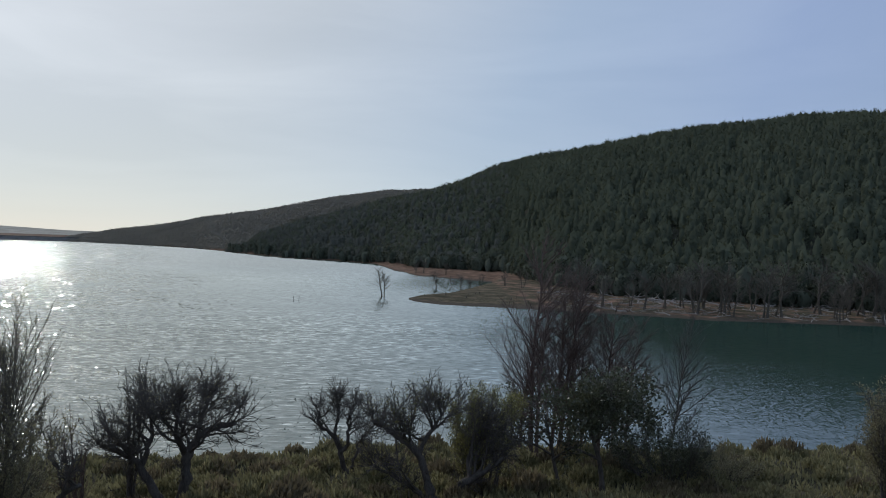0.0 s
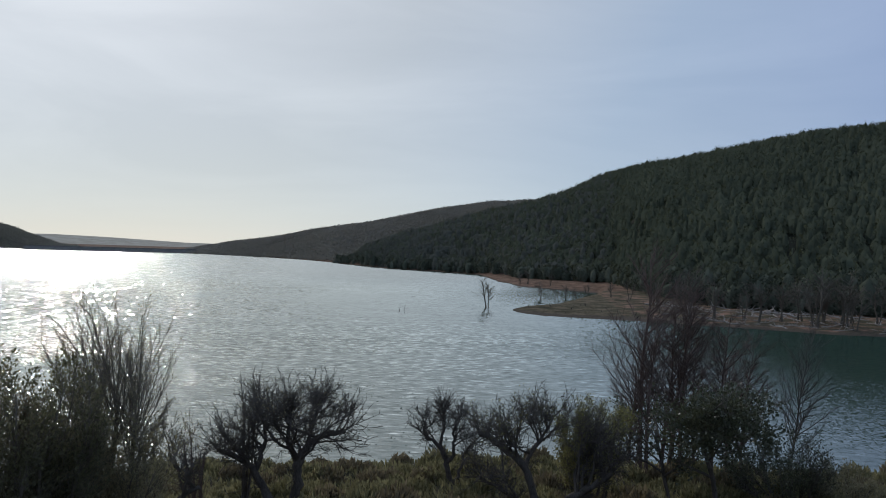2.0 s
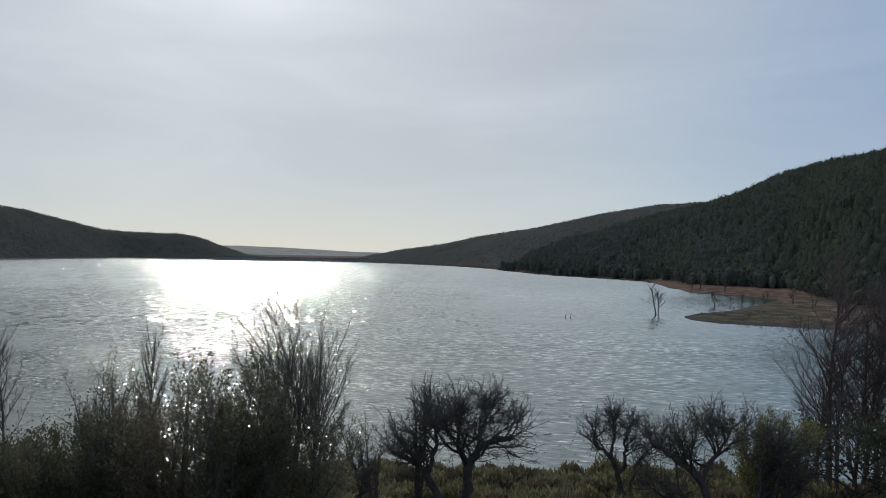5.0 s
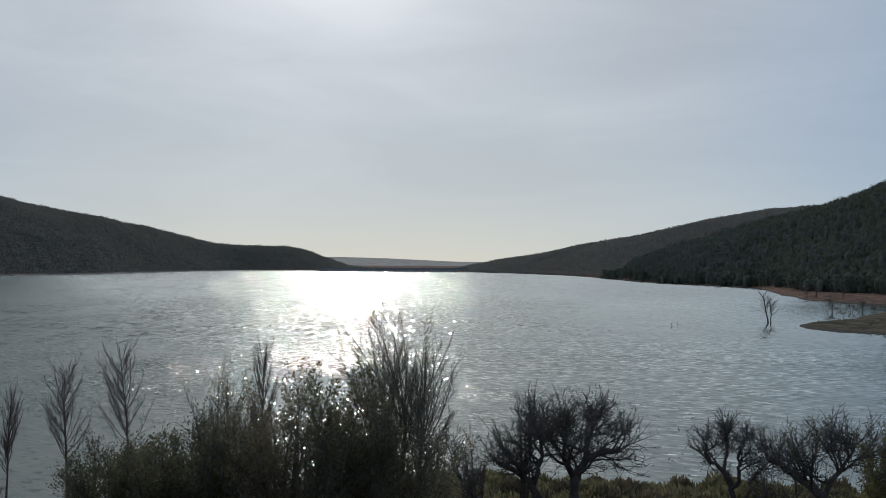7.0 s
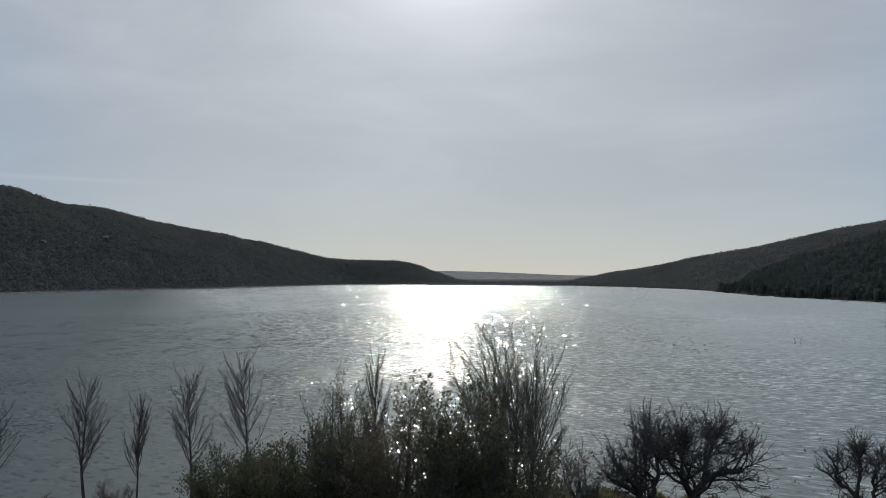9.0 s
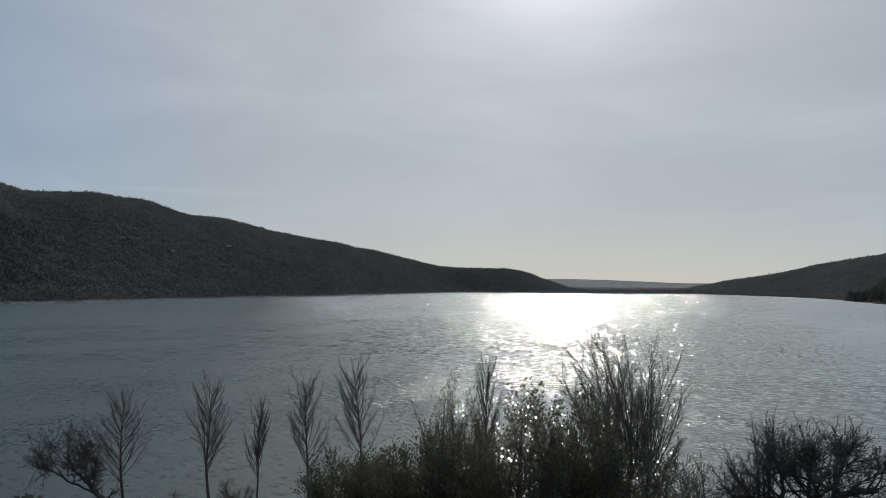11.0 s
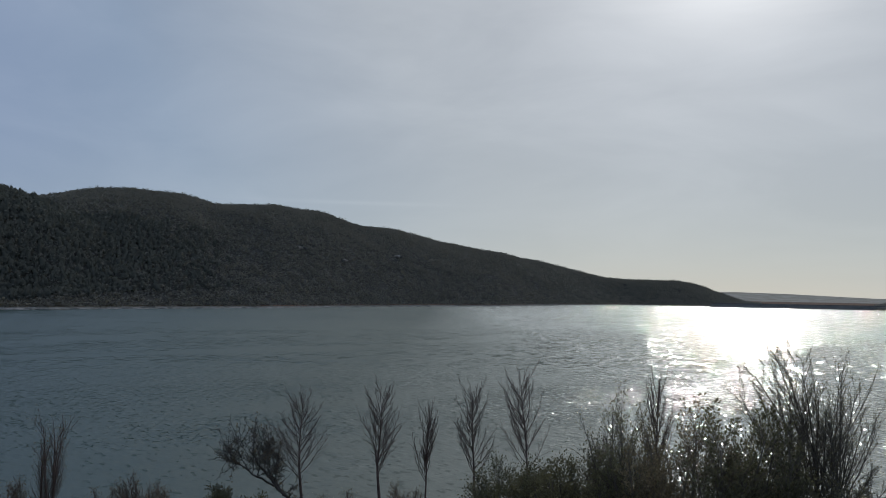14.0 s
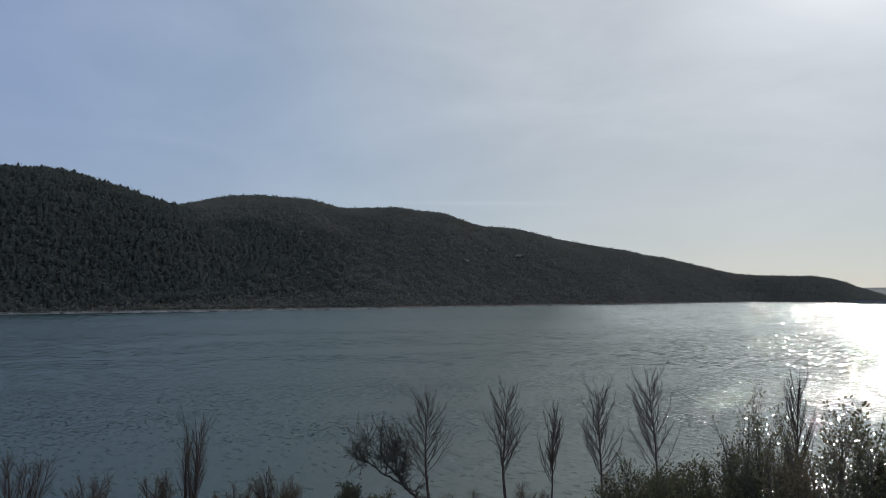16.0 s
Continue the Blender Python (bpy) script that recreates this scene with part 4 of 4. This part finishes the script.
bush("dark rounded evergreen shrub by the water", -16.8, 34.0, 2.4, 3.9, HOLM, 207, 0.08, 16, 2, spread=0.1, mass=(110, 46, 1.0, 1.6, 1.1))
bush("olive rounded shrub by the water", -19.6, 34.5, 1.6, 2.8, WILLOW_LEAF, 208, 0.08, 14, 2, spread=0.08, mass=(70, 46, 0.7, 1.4, 0.75))
bush("tall olive shrub at the bank's edge", -29.7, 33.0, 4.4, 2.2, WILLOW_LEAF, 209, 0.09, 16, 2, spread=0.1, mass=(80, 46, 2.1, 1.0, 1.9))
almond("small tree leaning over, with scattered dry leaves", 61.9, 34.0,
       [([(0.3, 0, 0), (0.0, 0, 0.8), (-0.9, 0.1, 1.75), (-1.7, 0.1, 2.9)], 0.09), ([(-0.9, 0.1, 1.65), (-1.7, -0.2, 2.2), (-2.5, -0.4, 2.9)], 0.05), ([(-0.5, 0.0, 1.3), (-1.0, 0.3, 2.0), (-1.3, 0.4, 2.7)], 0.045)],
       (-1.75, 3.1, 1.35, 1.05), 210, (HEATH_BROWN, 0.3, 0.075), 8, 0.8, "leafy_tree", "")
bush("low dense dark green shrub", 65.6, 32.0, 1.9, 1.8, OAK, 211, 0.08, 11, 5)
bush("upright reddish leafless shrub", 77.2, 36.0, 4.8, 1.5, HEATH_BROWN, 212, 0.05, 8, 1, wood=BARK_RED)
bush("upright bare shoots beside an old almond", 19.9, 28.6, 5.1, 1.0, WILLOW_LEAF, 215, 0.05, 4, 0, wood=BARK_DARK)
bush("yellow-green leafy shoots crowding an old almond tree", -3.9, 30.0, 3.9, 2.6, NEW_LEAF, 217, 0.07, 16, 5, wood=BARK_GREY, spread=0.07)
bush("thin bare upright twigs on the bank", 22.8, 27.0, 3.5, 1.5, WILLOW_LEAF, 216, 0.05, 6, 0, wood=BARK_RED)
for i, (az, d, h, w) in enumerate([(54.4, 36, 1.6, 1.6), (71.8, 37, 2.3, 2.0), (79.4, 37, 2.2, 1.4), (70.8, 37, 1.9, 2.2), (87.4, 39, 3.0, 2.2), (83.4, 38, 2.0, 2.0), (58.5, 36, 1.3, 1.6), (74.5, 37, 1.4, 1.6)]):
    bush("low reddish-brown leafless shrub", az, d, h, w, HEATH_BROWN, 230 + i, 0.05, 9, 1, wood=BARK_RED)


# heath cover on the bank
def heath_mesh(seed, mat, count=420):
    rng = random.Random(seed)
    g = Geo()
    for _ in range(count):
        a, r = rng.uniform(0, 2 * math.pi), math.sqrt(rng.random()) * 0.5
        h = 0.75 * math.sqrt(max(0.05, 1 - (r / 0.55) ** 2)) * rng.uniform(0.45, 1.05)
        p = Vector((r * math.cos(a), r * math.sin(a), h * rng.uniform(0.3, 0.8)))
        d = Vector((0.5 * r * math.cos(a) + rng.gauss(0, 0.25), 0.5 * r * math.sin(a) + rng.gauss(0, 0.25), 0.9)).normalized()
        g.leaf(p, d, rng.uniform(0.12, 0.3), 0.16, rng)
    for _ in range(9):
        a, r = rng.uniform(0, 2 * math.pi), 0.4 * rng.random()
        g.tube([Vector((r * math.cos(a) * 0.3, r * math.sin(a) * 0.3, 0)), Vector((r * math.cos(a), r * math.sin(a), 0.5))], [0.012, 0.006], 3)
    return g.mesh("sprigs", mat)


HEATH_MESHES = [heath_mesh(300 + k, HEATH if k < 4 else HEATH_BROWN) for k in range(6)]
rng = random.Random(9)
for i in range(298):
    az = rng.uniform(-34, 29)
    d = float(curve(az, NEAR_SHORE)) - rng.uniform(0.7, 12.5)
    s = rng.uniform(0.6, 1.3)
    ob = new("heath", HEATH_MESHES[i % 6])
    p = footing(az, d)
    ob.matrix_world = pose(p.x, p.y, p.z, 0, 0, rng.uniform(0, 360)) @ Matrix.Diagonal((s, s, s * rng.uniform(0.7, 1.1), 1))
    brown = i % 6 > 3
    tagged(ob, "dry brown heath bush on the bank" if brown else "olive-green heath bush on the bank", "shrub", "heath on the bank")

def heath_carpet():
    """Low grass and sprigs between the heath bushes."""
    rng = random.Random(77)
    g = Geo()
    for _ in range(24000):
        az = rng.uniform(-35, 30)
        d = float(curve(az, NEAR_SHORE)) - rng.uniform(0.3, 14)
        v = Vector((rng.gauss(0, 0.4), rng.gauss(0, 0.4), 1)).normalized()
        spots.append((az, d, v, rng.uniform(0.15, 0.42)))
    az, d = np.array([q[0] for q in spots]), np.array([q[1] for q in spots])
    for (a, e, v, size), z in zip(spots, land(az, d)):
        g.leaf(place(a, e, z - 0.02), v, size, 0.14, rng)
    tagged(new("grass", g.mesh("grass", HEATH)), "dry olive grass and low sprigs covering the bank", "grass", kind="stuff")


spots = []
heath_carpet()

# ---- the far shore: drowned trees, driftwood ----
FAR_TREES = []
for k in range(4):
    t0 = tree("bare_tree", "leafless grey tree at the far water's edge", "tree", (0, 0, -50), [((0, 0, 0), (0.02 * k - 0.03, 0, 1), 5.0, 0.11), ((0.2, 0.1, 0), (0.14 - 0.09 * k, 0.05, 1), 4.2, 0.08)], FAR_BARE, BARK_FAR, 400 + k, None, "bare trees on the far shore", (5.0, 3.0), middle=0.0)
    FAR_TREES.append(t0)
FAR_AT = [(3.52, 146.9, 1.2, 1), (-0.2, 177.3, 0.85, 2), (-1.3, 182, 0.62, 0), (-1.9, 185, 0.7, 3), (-2.6, 181, 0.6, 2), (-3.4, 188, 0.66, 0), (1.2, 246, 0.8, 1), (0.7, 250, 0.9, 3), (-5.0, 178, 0.7, 2), (-6.2, 170, 0.9, 0), (-0.9, 240, 0.8, 2)]
rng = random.Random(14)
for i in range(36):
    FAR_AT.append((rng.uniform(-34, -6.5), 0, rng.uniform(1.0, 1.85), rng.randrange(4)))
for i, (az, d, s, k) in enumerate(FAR_AT):
    if not d:
        d = float(curve(az, FAR_SHORE)) + rng.uniform(0.3, 16)
    p = footing(az, d)
    if d < 186 and az > -3:
        p.z = -0.25
    m = pose(p.x, p.y, p.z, 0, 0, rng.uniform(-40, 40)) @ Matrix.Scale(s, 4)
    if i < 4:
        FAR_TREES[k].matrix_basis = m
    else:
        made = copy_thing(FAR_TREES[k], pose(p.x, p.y, p.z, 0, 0, rng.uniform(0, 360)))
        made.scale = (s, s, s)

# dark stumps and stones scattered on the spit
def stump_mesh(seed):
    rng = random.Random(seed)
    g = Geo()
    g.tube([Vector((0, 0, 0)), Vector((rng.gauss(0, 0.05), 0, 0.3)), Vector((rng.gauss(0, 0.15), 0.05, 0.6 + rng.random() * 0.5))], [0.16, 0.11, 0.05], 6)
    g.tube([Vector((0, 0, 0.3)), Vector((rng.uniform(-0.5, 0.5), 0.1, 0.75))], [0.06, 0.02], 4)
    return g.mesh("stump", BARK_DARK)


STUMPS = [stump_mesh(700 + k) for k in range(3)]
rng = random.Random(23)
for i in range(15):
    az = rng.uniform(-7, 0.8)
    d = float(curve(az, FAR_SHORE)) + rng.uniform(0.6, 26)
    p = footing(az, d, 0.03)
    if p.z < 0.02:
        continue
    s = rng.uniform(0.3, 0.9)
    ob = new("stump", STUMPS[i % 3])
    ob.matrix_world = pose(p.x, p.y, p.z, 0, 0, rng.uniform(0, 360)) @ Matrix.Scale(s, 4)
    tagged(ob, "dark broken stump on the grassy spit", "stump", "stumps on the spit")

# a snag standing out of the water
snag = thing("snag", place(9.57, 132.6, -0.4), "thin dead stick standing out of the lake", "stick")
g = Geo()
g.tube([Vector((0, 0, 0)), Vector((0.05, 0, 0.5)), Vector((-0.05, 0, 1.05))], [0.07, 0.06, 0.03], 5)
part("stub", g, BARK_DARK, snag)
g = Geo()
g.tube([Vector((0.75, 0, 0)), Vector((0.85, 0, 0.8)), Vector((1.05, 0, 1.5))], [0.04, 0.03, 0.015], 4)
part("twig", g, BARK_DARK, snag)


# pale boulders along the rim of the far left shore
def boulder_mesh(seed):
    bm = bmesh.new()
    bmesh.ops.create_icosphere(bm, subdivisions=2, radius=1.0)
    for v in bm.verts:
        v.co = v.co * (1 + 0.28 * noise.noise(v.co * 1.3 + Vector((seed, 0, 0))))
        v.co.z *= 0.55
    me = bpy.data.meshes.new("boulder")
    bm.to_mesh(me)
    bm.free()
    me.materials.append(DEADWOOD if seed % 2 else STONE)
    return me


BOULDERS = [boulder_mesh(600 + k) for k in range(4)]
rng = random.Random(19)
for i in range(150):
    az = rng.choice((65.3, 79.0, 72.5, 85.5)) + rng.gauss(0, 0.5) if i % 3 == 0 else rng.uniform(52, 92)
    d = float(curve(az, FAR_SHORE)) + rng.uniform(-0.5, 5)
    p = footing(az, d, 0.1)
    p.z = max(p.z, -0.1)
    s = rng.uniform(0.5, 1.5)
    ob = new("boulder", BOULDERS[i % 4])
    ob.matrix_world = pose(p.x, p.y, p.z, 0, 0, rng.uniform(0, 360)) @ Matrix.Diagonal((s * 1.8, s, s * 0.8, 1))
    tagged(ob, "pale boulder at the lake's far rim", "boulder", "boulders on the far rim")

# pale rocks showing through the scrub of the left hill
def outcrop(az, up, wide, seed):
    """A broken ledge at that azimuth where the slope stands at that many degrees up."""
    d = np.arange(440.0, 900.0, 4.0)
    rise = np.degrees(np.arctan2(land(np.full_like(d, az), d) + 1.5 - 10, d))
    far = float(d[np.argmax(rise >= up)])
    rng = random.Random(seed)
    ob = thing("rock_outcrop", footing(az, far, 0.4), "pale weathered rock ledge showing through hillside scrub", "rock", "rock ledges on the hill")
    for k in range(6):
        me = BOULDERS[(k + seed) % 4]
        rock = new("rock", me)
        rock.parent = ob
        s = wide * rng.uniform(0.10, 0.2)
        rock.matrix_local = pose(rng.uniform(-0.5, 0.5) * wide, rng.uniform(-2, 2), 0.6 + rng.uniform(0, 1.4), rng.uniform(-15, 15), 0, rng.uniform(0, 360)) @ Matrix.Diagonal((s * 1.5, s, s * 1.1, 1))


for i, (az, up, wide) in enumerate([(55.0, 2.45, 11.0), (58.6, 2.05, 7.0), (52.6, 2.3, 6.0), (61.5, 2.9, 6.0)]):
    outcrop(az, up, wide, 640 + i)

# bleached driftwood on the drawdown bank
def log_mesh(seed):
    rng = random.Random(seed)
    g = Geo()
    n = 5
    pts = [Vector((-1.6 + 3.2 * i / n, rng.gauss(0, 0.1), 0.12 + 0.12 * i / n + rng.gauss(0, 0.05))) for i in range(n + 1)]
    g.tube(pts, [0.08 * (1 - 0.12 * i) for i in range(n + 1)], 6)
    for k in range(3):
        i = 2 + k
        if i <= n:
            g.tube([pts[i], pts[i] + Vector((rng.uniform(0.2, 0.7), rng.uniform(-0.5, 0.5), rng.uniform(0.1, 0.6)))], [0.05, 0.02], 4)
    return g.mesh("driftwood", DEADWOOD)


LOGS = [log_mesh(500 + k) for k in range(5)]
rng = random.Random(31)
for i in range(220):
    az = rng.uniform(-34, -8)
    d = float(curve(az, FAR_SHORE)) + rng.uniform(2.0, 30.0)
    p = footing(az, d, 0.02)
    s = rng.uniform(0.5, 1.15) if i % 7 else rng.uniform(1.2, 1.9)
    ob = new("driftwood", LOGS[i % 5])
    ob.matrix_world = pose(p.x, p.y, p.z, 0, rng.uniform(-12, 4), rng.uniform(0, 360)) @ Matrix.Scale(s, 4)
    tagged(ob, "bleached dead branch lying on the brown bank", "driftwood", "driftwood on the far bank")
